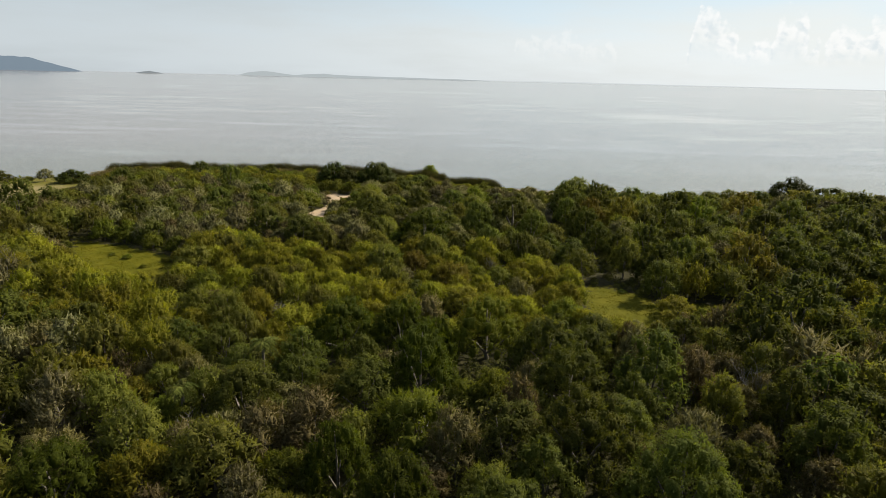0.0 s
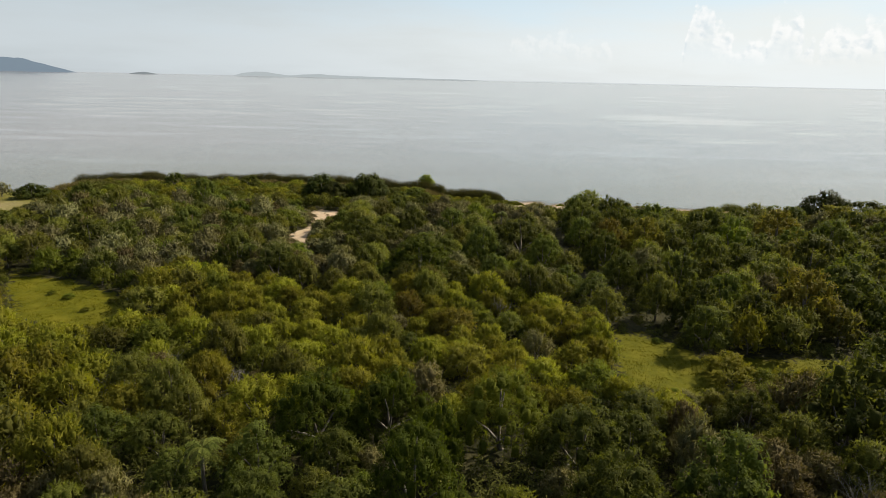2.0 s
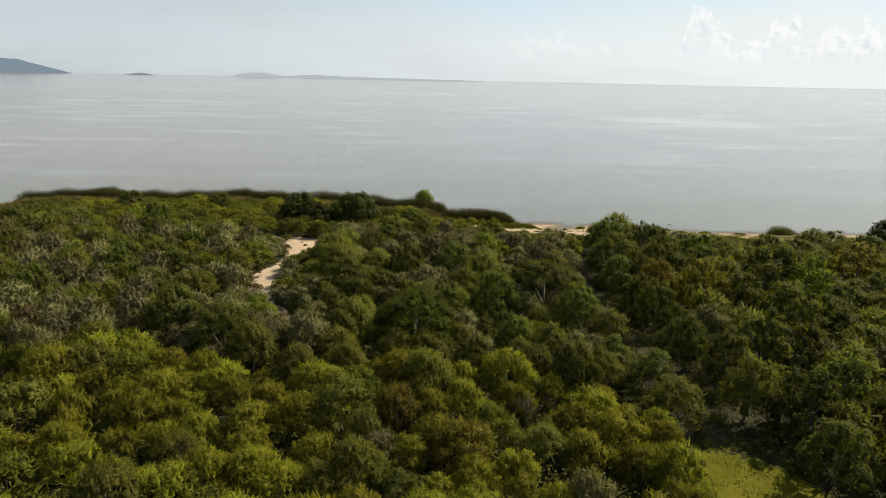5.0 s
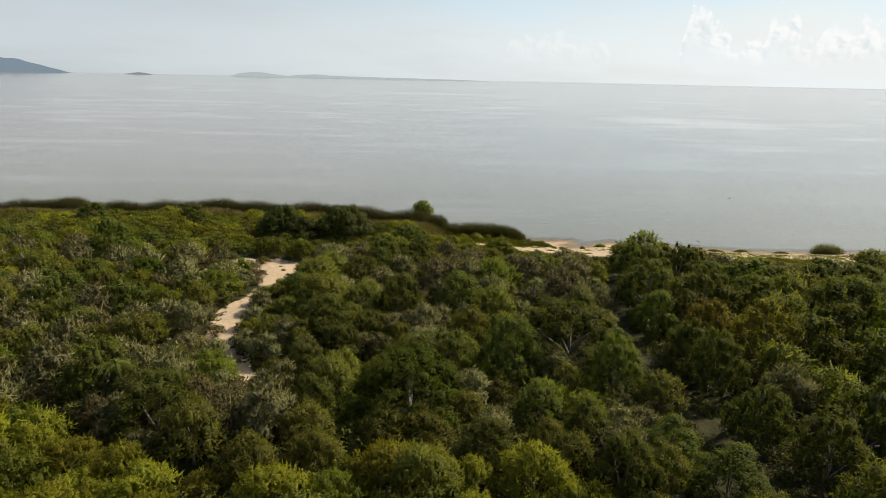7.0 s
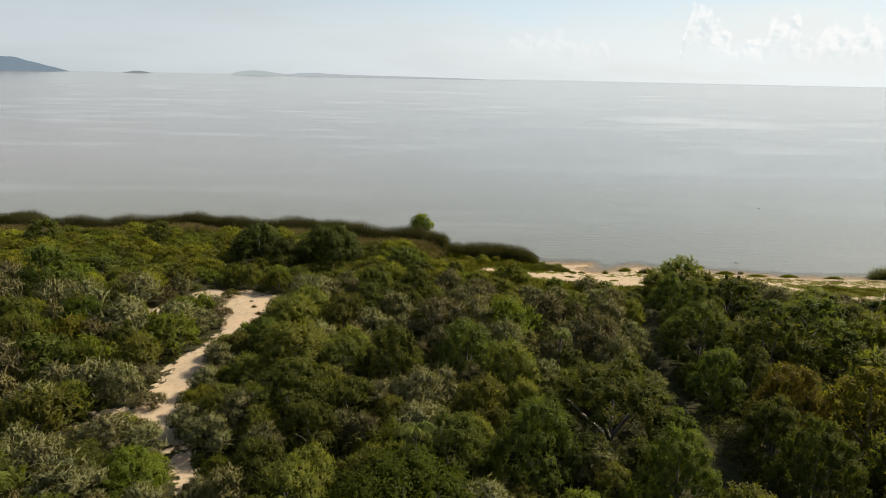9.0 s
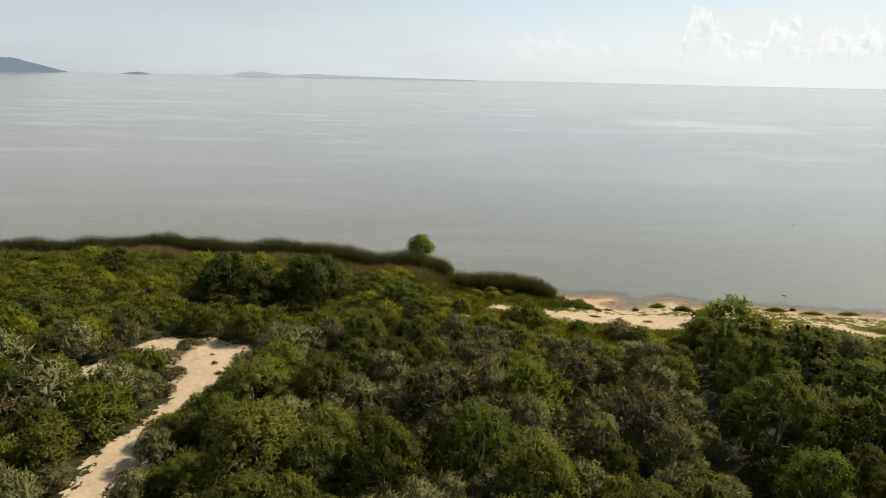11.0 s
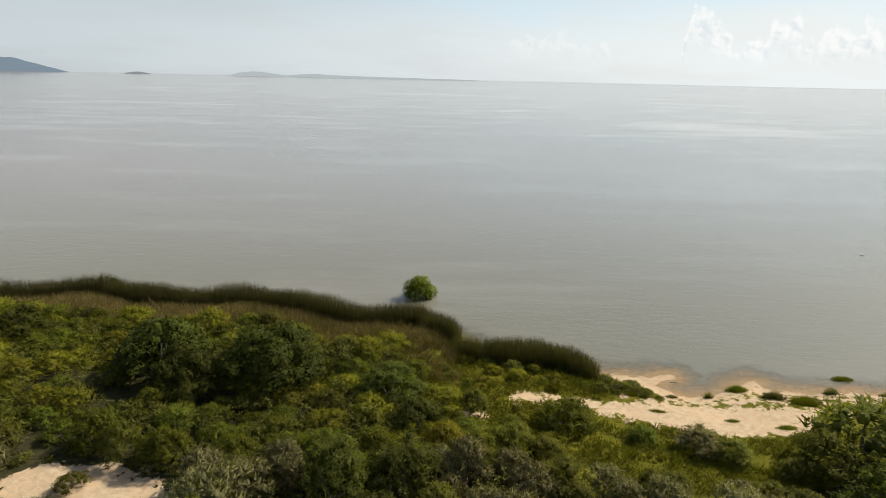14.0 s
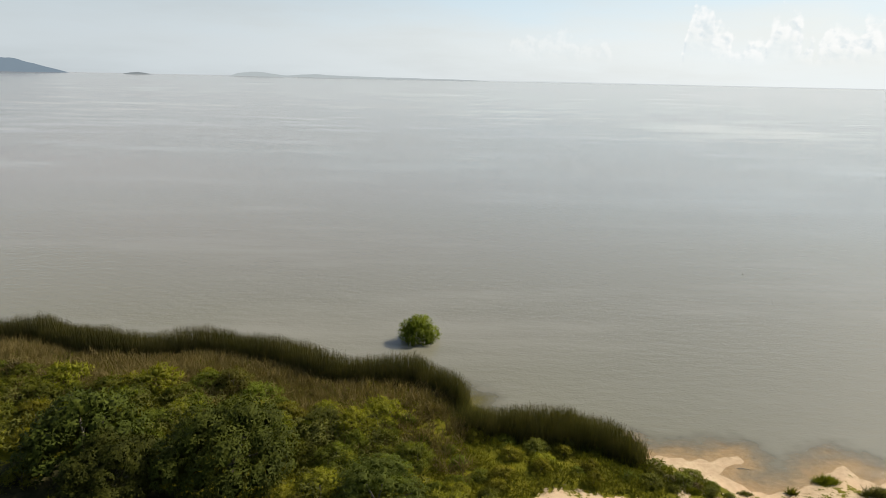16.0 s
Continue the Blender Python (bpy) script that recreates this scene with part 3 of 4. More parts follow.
gx = steps((-5000, -1000, 500), (-1000, -200, 60), (-200, -100, 8), (-100, -40, 1.6), (-40, 50, 0.75), (50, 110, 1.8), (110, 200, 9), (200, 1000, 80), (1000, 5000, 500))
gy = steps((-5000, -500, 500), (-500, -40, 60), (-40, 40, 4), (40, 80, 1.2), (80, 142, 0.75), (142, 160, 1.5), (160, 300, 20), (300, 1000, 140), (1000, 4700, 740))
ground_me, X, Y = grid_mesh("ground", gx, gy, MAT["ground"], ground_at)
mark(ground_me, "sand", np.maximum.reduce([soft_poly(X, Y, p, 1.3) for p in SANDS] + [np.where((inland(X, Y) < 0.4) & (X > 11), 0.9, 0), np.where((inland(X, Y) < 4.5) & (X > 13), 0.42, 0), np.where(Y > 74, np.clip(0.9 - to_line(X, Y, TRAIL) / 1.4, 0, 0.09), 0)]))
mark(ground_me, "grass", np.maximum.reduce([soft_poly(X, Y, p, 1.2) for p in GRASSES] + [np.clip((19 - inland(X, Y)) / 3, 0, 1.2) * (X < 16) * (X > -84), np.where((inland(X, Y) < 9) & (X > 10), 1.0, 0)]))
mark(ground_me, "dry", 0.75 * soft_poly(X, Y, FIELD, 3.0) * np.clip((124 - Y) / 5, 0.25, 1))
mark(ground_me, "wet", np.clip(1 - np.abs(inland(X, Y) - 0.25) / 0.55, 0, 1))
tagged(new("ground", ground_me), "sandy ground with leaf litter, grass patches and pale bare sand", "ground", kind="structure")


def lake_level(px, py):
    """The lake, lifting with the far haze so that it meets the far shore."""
    return 22.0 * np.clip((py - 700) / 4200, 0, 1) ** 2


wx = steps((-5000, -1000, 500), (-1000, -120, 80), (-120, -20, 4), (-20, 62, 0.6), (62, 120, 4), (120, 1000, 80), (1000, 5000, 500))
wy = steps((120, 129, 1), (129, 146, 0.6), (146, 200, 3), (200, 1000, 50), (1000, 4900, 300))
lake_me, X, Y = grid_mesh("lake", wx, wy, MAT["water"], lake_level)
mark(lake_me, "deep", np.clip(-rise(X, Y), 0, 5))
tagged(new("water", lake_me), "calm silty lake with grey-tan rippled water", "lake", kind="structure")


# ---- far shore ----
def ridge(name, label, mat, line, y, depth):
    """A low far hill: a solid ridge whose crest follows (x, height) pairs."""
    xs = np.linspace(line[0][0], line[-1][0], 60)
    zs = np.interp(xs, [p[0] for p in line], [p[1] for p in line])
    zs = zs + (zs - 14) * 0.05 * np.sin(xs * 0.031) * np.sin(xs * 0.013 + 1)
    v = [(x, y - depth * 0.5, 8) for x in xs] + [(x, y, z) for x, z in zip(xs, zs)] + [(x, y + depth * 0.5, 8) for x in xs]
    k = len(xs)
    fc = [[r * k + i, r * k + i + 1, (r + 1) * k + i + 1, (r + 1) * k + i] for r in range(2) for i in range(k - 1)]
    return tagged(new(name, np_mesh(name, v, fc, mat, True)), label, "hill", kind="structure")


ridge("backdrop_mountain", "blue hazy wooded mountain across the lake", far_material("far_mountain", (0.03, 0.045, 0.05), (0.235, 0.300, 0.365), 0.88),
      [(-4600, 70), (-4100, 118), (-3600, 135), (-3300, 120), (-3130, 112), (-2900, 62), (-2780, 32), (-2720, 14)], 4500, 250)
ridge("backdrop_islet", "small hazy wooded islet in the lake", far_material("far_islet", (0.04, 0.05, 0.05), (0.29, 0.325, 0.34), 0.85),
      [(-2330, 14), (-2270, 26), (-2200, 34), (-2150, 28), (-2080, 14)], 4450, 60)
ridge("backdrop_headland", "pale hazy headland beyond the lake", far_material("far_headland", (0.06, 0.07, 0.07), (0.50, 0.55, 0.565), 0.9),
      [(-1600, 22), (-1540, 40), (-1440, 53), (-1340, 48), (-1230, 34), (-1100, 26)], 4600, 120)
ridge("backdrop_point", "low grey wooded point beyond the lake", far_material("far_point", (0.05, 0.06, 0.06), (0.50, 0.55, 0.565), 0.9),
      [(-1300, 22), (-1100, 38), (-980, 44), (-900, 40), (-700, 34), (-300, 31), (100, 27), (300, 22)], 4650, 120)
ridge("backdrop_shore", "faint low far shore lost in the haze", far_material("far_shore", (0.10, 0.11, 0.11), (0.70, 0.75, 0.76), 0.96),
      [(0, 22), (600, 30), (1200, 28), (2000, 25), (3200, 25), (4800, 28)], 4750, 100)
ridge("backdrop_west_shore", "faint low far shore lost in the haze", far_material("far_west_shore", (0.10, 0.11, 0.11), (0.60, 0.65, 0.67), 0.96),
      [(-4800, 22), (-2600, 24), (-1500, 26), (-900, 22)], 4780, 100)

# ---- things that stand out ----
R = random.Random(4)
taken = []          # (x, y, radius) of every plant already set


def set_plant(kind, x, y, scale=1.0, tall=1.0, label=""):
    z = float(ground_at(np.array([x]), np.array([y]))[0]) - 0.05
    taken.append((x, y, KINDS[kind][5] * 0.5 * scale * 0.66))
    return plant(kind, x, y, z, scale, tall, R, label)


for x, y, s in ((-26.0, 132.4, 1.0), (-22.5, 129.6, 0.82), (-15.9, 131.2, 1.14)):
    set_plant("fig", x, y, s)
taken += [(-20.3, 129.4, 2.3), (-26.2, 127.8, 1.7), (-31.4, 131.6, 1.6)]
set_plant("fig", 68.5, 116.5, 1.2, 1.1, "large dark fig tree with a broken crown above the woods")


def landmark(kind, x, y, wide, high):
    """A tree or shrub of its own width and height."""
    scale = wide / KINDS[kind][5]
    set_plant(kind, x, y, scale, high / (KINDS[kind][6] * scale))


# tall woods east of the trail
for kind, x, y, wide, high in (("dome", 21.6, 103.6, 7.4, 6.2), ("dome", 26.4, 101.2, 7.0, 6.2), ("dark", 34.2, 108.4, 6.4, 5.4), ("dome", 23.4, 109.8, 6.2, 5.8), ("dark", 28.8, 113.8, 6.0, 5.4), ("dark", 31.4, 116.8, 4.6, 4.4),
                               ("gold", 22.6, 92.0, 5.2, 6.2), ("gold", 27.6, 91.2, 6.4, 6.3), ("willow", 40.5, 93.2, 5.4, 6.0), ("dark", 19.8, 96.6, 4.2, 5.6), ("dark", 20.2, 89.2, 4.0, 5.2), ("dark", 23.2, 114.8, 4.8, 5.0), ("dome", 20.8, 85.6, 5.4, 5.8), ("dark", 20.6, 78.8, 4.2, 5.2), ("dark", 23.0, 74.6, 4.6, 5.4),
                               ("dome", 27.4, 77.7, 5.6, 5.8), ("dome", 33.4, 82.4, 5.2, 5.8), ("dome", 55.9, 94.4, 8.0, 6.4), ("dome", 25.2, 67.6, 5.8, 5.4), ("dome", 30.2, 65.6, 5.6, 5.2)):
    landmark(kind, x, y, wide, high)
# woods and scrub between the sand path and the trail
for kind, x, y, wide, high in (("grey", 12.2, 103.6, 5.8, 4.9), ("dome", 10.2, 91.4, 9.4, 6.4), ("dome", 4.8, 87.4, 5.6, 5.8), ("olive", 4.2, 97.2, 4.8, 4.6), ("vivid", -3.2, 81.4, 9.6, 5.7), ("dome", 9.7, 72.4, 5.0, 5.2), ("dome", 12.6, 85.2, 5.2, 5.2),
                               ("mid", 5.2, 108.4, 6.6, 4.6), ("grey", -1.4, 106.8, 6.0, 4.8), ("dark", -8.4, 116.4, 5.4, 4.6), ("dark", -4.2, 117.2, 5.2, 4.4), ("dark", -11.6, 93.0, 6.0, 5.0), ("olive", -13.2, 100.0, 6.2, 4.8),
                               ("olive", -15.4, 107.6, 6.2, 4.2), ("olive", -10.6, 108.0, 4.6, 4.2), ("dark", -5.1, 112.4, 4.4, 4.2), ("grey", 9.0, 110.6, 4.4, 4.0), ("grey", 14.6, 108.8, 4.0, 4.2)):
    landmark(kind, x, y, wide, high)
# scrub west of the sand path
for kind, x, y, wide, high in (("vivid", -34.0, 106.2, 5.0, 4.4), ("mid", -25.8, 104.8, 5.4, 3.4), ("grey", -26.6, 108.6, 4.2, 3.2), ("grey", -30.2, 106.4, 4.8, 4.0), ("grey", -16.2, 89.6, 3.0, 2.6), ("mid", -28.4, 98.6, 4.0, 3.4), ("grey", -22.8, 89.2, 3.2, 2.8), ("grey", -27.6, 96.0, 3.4, 3.2)):
    landmark(kind, x, y, wide, high)
# yellow scrub round the meadow
for kind, x, y, wide, high in (("amber", 1.8, 55.4, 5.0, 3.6), ("amber", 0.6, 62.8, 4.2, 3.8), ("amber", -3.8, 67.4, 3.8, 3.6), ("olive", 16.6, 68.6, 4.6, 3.8), ("yellow", 23.8, 56.8, 4.2, 2.4), ("dark", -3.0, 59.4, 3.6, 2.6)):
    landmark(kind, x, y, wide, high)
# dark woods where the flight begins
for kind, x, y, wide, high in (("vivid", -1.8, 39.6, 5.6, 6.3), ("vivid", -8.6, 46.6, 6.4, 5.4), ("vivid", -3.8, 47.6, 5.4, 5.2), ("vivid", -0.6, 43.8, 4.0, 5.2), ("willow", 3.8, 46.4, 7.0, 5.8), ("dome", 9.2, 38.4, 6.2, 5.4), ("dome", 8.6, 30.6, 7.2, 6.2),
                               ("dome", 12.8, 26.6, 6.2, 6.0), ("brown", 5.2, 34.8, 2.8, 4.6), ("brown", 0.8, 30.4, 3.2, 4.6), ("grey", 15.4, 31.4, 3.6, 4.8), ("brown", 28.0, 40.8, 5.4, 5.6), ("grey", 15.4, 43.4, 3.0, 4.6), ("dome", 21.4, 48.8, 4.2, 3.8)):
    landmark(kind, x, y, wide, high)
for kind, x, y, wide, high in (("brown", 16.0, 46.8, 2.6, 3.6), ("dark", 13.2, 47.4, 4.4, 4.4), ("dark", 11.6, 44.2, 4.2, 4.6), ("vivid", -5.8, 28.4, 4.4, 5.2), ("vivid", -2.2, 25.4, 5.4, 5.4), ("olive", -13.0, 28.8, 5.2, 4.6), ("vivid", -20.6, 26.2, 6.2, 4.8), ("brown", -8.0, 32.4, 4.2, 4.4),
                               ("brown", -11.0, 31.2, 3.8, 4.4), ("mid", -1.6, 33.0, 5.6, 4.6), ("dome", 3.2, 23.5, 5.6, 5.4), ("dome", -27.0, 23.0, 6.0, 5.4)):
    landmark(kind, x, y, wide, high)
set_plant("olive", 26.8, 122.2, 1.7, 0.72)
set_plant("olive", 23.8, 120.4, 1.2, 0.75)
set_plant("olive", 29.6, 121.4, 0.9, 0.9)

# ---- the scrub forest, zone by zone ----
WOODS = {  # weights of the kinds, size, height factor
    "south_west": ({"olive": 5, "brown": 2.2, "dark": 1.2, "grey": 1.2, "mid": 0.8, "yellow": 0.6}, 1.0, 1.15),
    "south": ({"dark": 7, "olive": 1.8, "mid": 0.5, "brown": 0.6}, 0.95, 0.95),
    "south_east": ({"dark": 6, "dome": 1.6, "olive": 1.4, "brown": 1.3}, 1.0, 1.12),
    "yellow": ({"yellow": 9, "olive": 2.5, "mid": 0.8, "grey": 0.25, "brown": 0.25}, 1.0, 1.05),
    "west": ({"olive": 4, "dark": 1.4, "mid": 1.4, "grey": 3.2, "brown": 1.0, "yellow": 0.5}, 0.95, 1.0),
    "middle": ({"dark": 4, "olive": 3, "grey": 2.0, "mid": 0.8}, 0.92, 0.95),
    "north": ({"grey": 5, "olive": 3, "dark": 1.2, "brown": 0.8, "mid": 0.6}, 0.92, 0.95),
    "east": ({"dark": 5, "olive": 4.2, "grey": 0.8, "dome": 1.3, "gold": 0.5, "mid": 0.5}, 1.0, 1.0),
    "shore": ({"mid": 6, "olive": 1.4, "yellow": 1.8, "dark": 0.2}, 0.85, 0.9),
}


def zone(x, y):
    w = 3.5 * math.sin(x * 0.21 + 1) + 2.5 * math.sin(x * 0.09 + y * 0.13)
    if y > 119 + 0.4 * w and x < 16:
        return "shore"
    if x > 17.5:
        return "east" if y > 62 else "south_east" if y < 54 + w * 0.3 else "yellow"
    if y < 44 + w and x < -9 + 0.4 * w:
        return "south_west"
    if y < 47 + 0.6 * w:
        return "south"
    if y < 73 + w:
        return "yellow"
    if x < -10 + 0.5 * w:
        return "west"
    return "north" if y > 99 + w else "middle"


LIMIT = {"dome": 120, "fig": 20}
count = {}
cell = {}


def crowded(x, y, r):
    i, j = int(x // 4), int(y // 4)
    for a in range(i - 2, i + 3):
        for b in range(j - 2, j + 3):
            for (px, py, pr) in cell.get((a, b), ()):
                if (px - x) ** 2 + (py - y) ** 2 < (pr + r) ** 2:
                    return True
    return False


def note(x, y, r):
    cell.setdefault((int(x // 4), int(y // 4)), []).append((x, y, r))


for q in taken:
    note(*q)
tries = [(R.uniform(-125, 125), R.uniform(18, 146)) for _ in range(26000)]
tx, ty = np.array([t[0] for t in tries]), np.array([t[1] for t in tries])
bare = np.minimum.reduce([np.where(in_poly(tx, ty, p), -1, 1) * to_line(tx, ty, p + p[:1]) for p in SANDS])
lawn = np.minimum.reduce([np.where(in_poly(tx, ty, p), -1, 1) * to_line(tx, ty, p + p[:1]) for p in GRASSES])
path = to_line(tx, ty, TRAIL)
shore = inland(tx, ty)
free = (shore > 6) & (np.abs(tx) < 0.80 * ty + 12) & ~((tx < -72) & (ty > 118)) & ~((tx < 0) & (shore < 6.8))
tz = ground_at(tx, ty)


def headroom(px, py, poly, away, reach, slope, half):
    """How tall a plant may stand at each place so that it leaves the open ground behind it in sight of the flight line."""
    gx_, gy_ = np.meshgrid(np.arange(min(p[0] for p in poly), max(p[0] for p in poly), 1.2), np.arange(min(p[1] for p in poly), max(p[1] for p in poly), 1.2))
    inn = in_poly(gx_, gy_, poly)
    room = np.full(len(px), 99.0)
    for qx, qy in zip(gx_[inn], gy_[inn]):
        d = np.array([-1.4 - qx, -away])
        d /= np.hypot(*d)
        u = (px - qx) * d[0] + (py - qy) * d[1]
        v = np.abs((px - qx) * d[1] - (py - qy) * d[0])
        room = np.where((u > -0.5) & (u < reach) & (v < half), np.minimum(room, 0.5 + np.maximum(u, 0) * slope), room)
    return room


room = np.minimum.reduce([headroom(tx, ty, SAND_CLEARING, 38, 7.5, 0.54, 1.2), headroom(tx, ty, SAND_BEACH, 50, 9, 0.50, 1.4), headroom(tx, ty, SAND_EAST, 60, 8, 0.36, 1.4),
                          headroom(tx, ty, [(4, 122), (4, 125.4), (12, 125.4), (20, 123.4), (20, 119), (12, 120.4)], 42, 6, 0.5, 1.3),
                          headroom(tx, ty, MEADOW_EAST, 50, 9, 0.40, 1.4), headroom(tx, ty, MEADOW_WEST, 60, 8, 0.36, 1.4), headroom(tx, ty, FIELD, 125, 20, 0.17, 2.2)])
for i in np.where(free)[0]:
    x, y = tries[i]
    weights, size, tall = WOODS[zone(x, y)]
    kind = R.choices(list(weights), list(weights.values()))[0]
    s = size * R.uniform(0.72, 1.25) * (1.12 if abs(x) > 50 else 1.0)
    tall *= R.uniform(0.85, 1.15)
    if x > 18:
        tall *= float(np.interp(y, [104, 119], [1.08, 0.68])) * float(np.interp(x, [35, 60], [1.0, 0.85]))
    if y > 122 and x < 5:
        tall *= 0.72
    if room[i] < KINDS[kind][6] * s * tall:
        kind = R.choice(["olive", "olive", "grey", "mid"]) if kind in ("dome", "gold", "vivid", "dark") else kind
        s = min(s, room[i] / (KINDS[kind][6] * tall * 0.85))
        tall *= 0.85
        if s < 0.27:
            continue
    r = KINDS[kind][5] * 0.5 * s * 0.62
    if bare[i] < r * 0.9 or lawn[i] < r * 0.7 or path[i] < (r * 1.1 + 0.1 if y > 102 else r * 1.35 + 0.3 if y > 70 else r) or count.get(kind, 0) >= LIMIT.get(kind, 300) or crowded(x, y, r):
        continue
    count[kind] = count.get(kind, 0) + 1
    note(x, y, r)
    plant(kind, x, y, float(tz[i]) - 0.06, s, tall, R)

# ---- undergrowth, grass, reeds ----
rng = np.random.default_rng(8)


def scatter(n, x0, x1, y0, y1):
    return rng.uniform(x0, x1, n), rng.uniform(y0, y1, n)


def stuff(name, label, category, verts_faces, mat):
    return tagged(new(name, np_mesh(name, *verts_faces, MAT[mat])), label, category, kind="stuff")


x, y = scatter(16000, -80, 80, 18, 140)
track = to_line(x, y, TRAIL)
open_by = np.minimum.reduce([np.where(in_poly(x, y, p), -1, 1) * to_line(x, y, p + p[:1]) for p in SANDS + GRASSES])
ok = (inland(x, y) > 7) & (np.abs(x) < 0.75 * y + 6) & (track > np.where(y > 74, 1.0, 0.5)) & (open_by > 0.5)
ok &= np.array([not crowded(px, py, 0.1) for px, py in zip(x, y)])
x, y, room_by = x[ok], y[ok], np.minimum(open_by, track)[ok]
per = 32
wide = rng.uniform(0.7, 1.5, len(x)) * np.clip(room_by / 2.5, 0.45, 1)
high = rng.uniform(0.8, 2.3, len(x)) * np.clip(room_by / 5, 0.3, 1)
d = unit(rng.normal(size=(len(x) * per, 3)) + np.array([0, 0, 0.5]))
d[:, 2] = np.abs(d[:, 2])
spread_by = d * np.stack([np.repeat(wide, per), np.repeat(wide, per), np.repeat(high, per)], 1) * rng.uniform(0.75, 1.08, (len(d), 1))
foot = np.stack([np.repeat(x, per), np.repeat(y, per), np.repeat(ground_at(x, y), per)], 1)
stuff("undergrowth", "dense low undergrowth closing the gaps between the trees", "undergrowth", sprigs(foot + spread_by, unit(d + rng.normal(size=d.shape) * 0.5 + np.array([0, 0, 0.3])), 0.21, 0.5, rng, 3), "under")

# meadow and shore grass
x, y = scatter(420000, -70, 70, 52, 139)
g = np.maximum.reduce([soft_poly(x, y, p, 1.2) for p in (MEADOW_EAST, MEADOW_WEST, SHORE_GRASS)])
s = np.maximum.reduce([soft_poly(x, y, p, 0.6) for p in SANDS])
ok = (g > 0.3) & (s < 0.25 + 0.2 * rng.random(len(x))) & (inland(x, y) > 0.5)
x, y = x[ok], y[ok]
n = len(x)
base = np.stack([x, y, ground_at(x, y) - 0.02], 1)
tuft = 0.5 + 0.5 * np.sin(x * 1.3 + 2 * np.sin(y * 0.6)) * np.sin(y * 1.1)
stuff("meadow_grass", "short yellow-green meadow grass", "grass", blades(base, rng.normal(size=(n, 2)) * 0.10, (0.05 + 0.11 * tuft) * rng.uniform(0.6, 1.3, n), rng.uniform(0.03, 0.09, n), rng), "grass")


def reed_bed(name, label, polys, density, height, width, mat, lean=0.12, mound=None):
    allx, ally = [], []
    for poly in polys:
        px, py = [p[0] for p in poly], [p[1] for p in poly]
        k = int((max(px) - min(px)) * (max(py) - min(py)) * density)
        x, y = scatter(k, min(px), max(px), min(py), max(py))
        ok = soft_poly(x, y, poly, 0.35) > rng.random(k)
        allx.append(x[ok])
        ally.append(y[ok])
    x, y = np.concatenate(allx), np.concatenate(ally)
    n = len(x)
    base = np.stack([x, y, ground_at(x, y) - 0.05], 1)
    swell = 1 + 0.10 * np.sin(x * 0.7 + 1.3 * np.sin(y * 0.8)) + 0.025 * np.sin(x * 2.7 + y)
    h = height * swell * rng.uniform(0.74, 1.08, n) * np.interp(x, [-40, -24, -12, -3, 0, 2, 7, 12, 50], [1.05, 1.12, 1.12, 1.08, 0.96, 0.82, 1.0, 0.76, 0.55])
    h = h * (0.5 + 0.5 * np.maximum.reduce([soft_poly(x, y, poly, 1.0) for poly in polys]))
    if mound:
        h = h * np.sqrt(np.clip(1 - ((x - mound[0]) / mound[1]) ** 2, 0.04, 1))
    lean_by = rng.normal(size=(n, 2)) * lean * height
    return stuff(name, label, "reeds", blades(base, lean_by, h, rng.uniform(0.6, 1.4, n) * width, rng), mat)


REED_LINE = [(-85, 147), (-76, 151.8), (-64, 149.6), (-56, 150.2), (-48.5, 153.2), (-42.5, 154.6), (-36, 151.6), (-30, 151.2), (-24, 152.2), (-18, 150.4), (-12, 147.2), (-6.8, 147), (-4.6, 147.3), (-1.6, 145), (-0.1, 142.6)]
REED_WEST = REED_LINE + [(x - 0.4, y - 2.4) for x, y in REED_LINE[::-1]]
REED_POINT = [(-1.2, 139.4), (-0.6, 137.6), (0.6, 137), (4, 136.6), (9, 135.4), (11.6, 133.8), (12.4, 135.8), (10.2, 138), (7.6, 139.5), (4, 139.5), (1.8, 139.4)]
REED_LINK = [(-2.0, 141.4), (-0.8, 142.2), (0.6, 141.4), (1.8, 140.0), (0.8, 139.2), (-1.4, 139.6)]
REED_TUFT = [(56.9, 132), (61.4, 131.8), (62.4, 132.6), (60, 133.4), (57.2, 133)]
REED_ISLET = [(-74, 151.5), (-69, 151), (-68, 153.4), (-73, 153.8)]
reed_bed("reeds", "dense dark green reeds standing along the water", [REED_WEST, REED_POINT, REED_ISLET], 270, 2.5, 0.025, "reed", 0.075)
reed_bed("low_reeds", "low dark green reeds in the notch of the shore", [REED_LINK], 200, 1.2, 0.025, "reed", 0.1)
reed_bed("reed_clump", "dark rounded clump of reeds at the beach", [REED_TUFT], 260, 3.6, 0.025, "reed", 0.06, (59.6, 3.2))
DRY_WEST = [(x, y - 2.0) for x, y in REED_LINE] + [(x - 0.6, y - (9.5 if x < -8 else 6.0)) for x, y in REED_LINE[::-1]]
reed_bed("dry_reeds", "dry brownish reeds and tall grass behind the water's edge", [DRY_WEST], 26, 1.05, 0.05, "dryreed", 0.34)

# the lone bush in the water
bush = make_tree("water_bush", "round green bush standing alone in the shallow lake", "shrub", "", "willow", 77, 3.5, 3.0, 0.1, 0.06, count=22, lobe=0.36, flat_top=0.5, leaves=2400, size=0.14, aspect=0.35, ragged=0.16, tilt=0.8, spray=0.4)[0]
bush.matrix_basis = pose(-5.0, 155.0, -0.35)

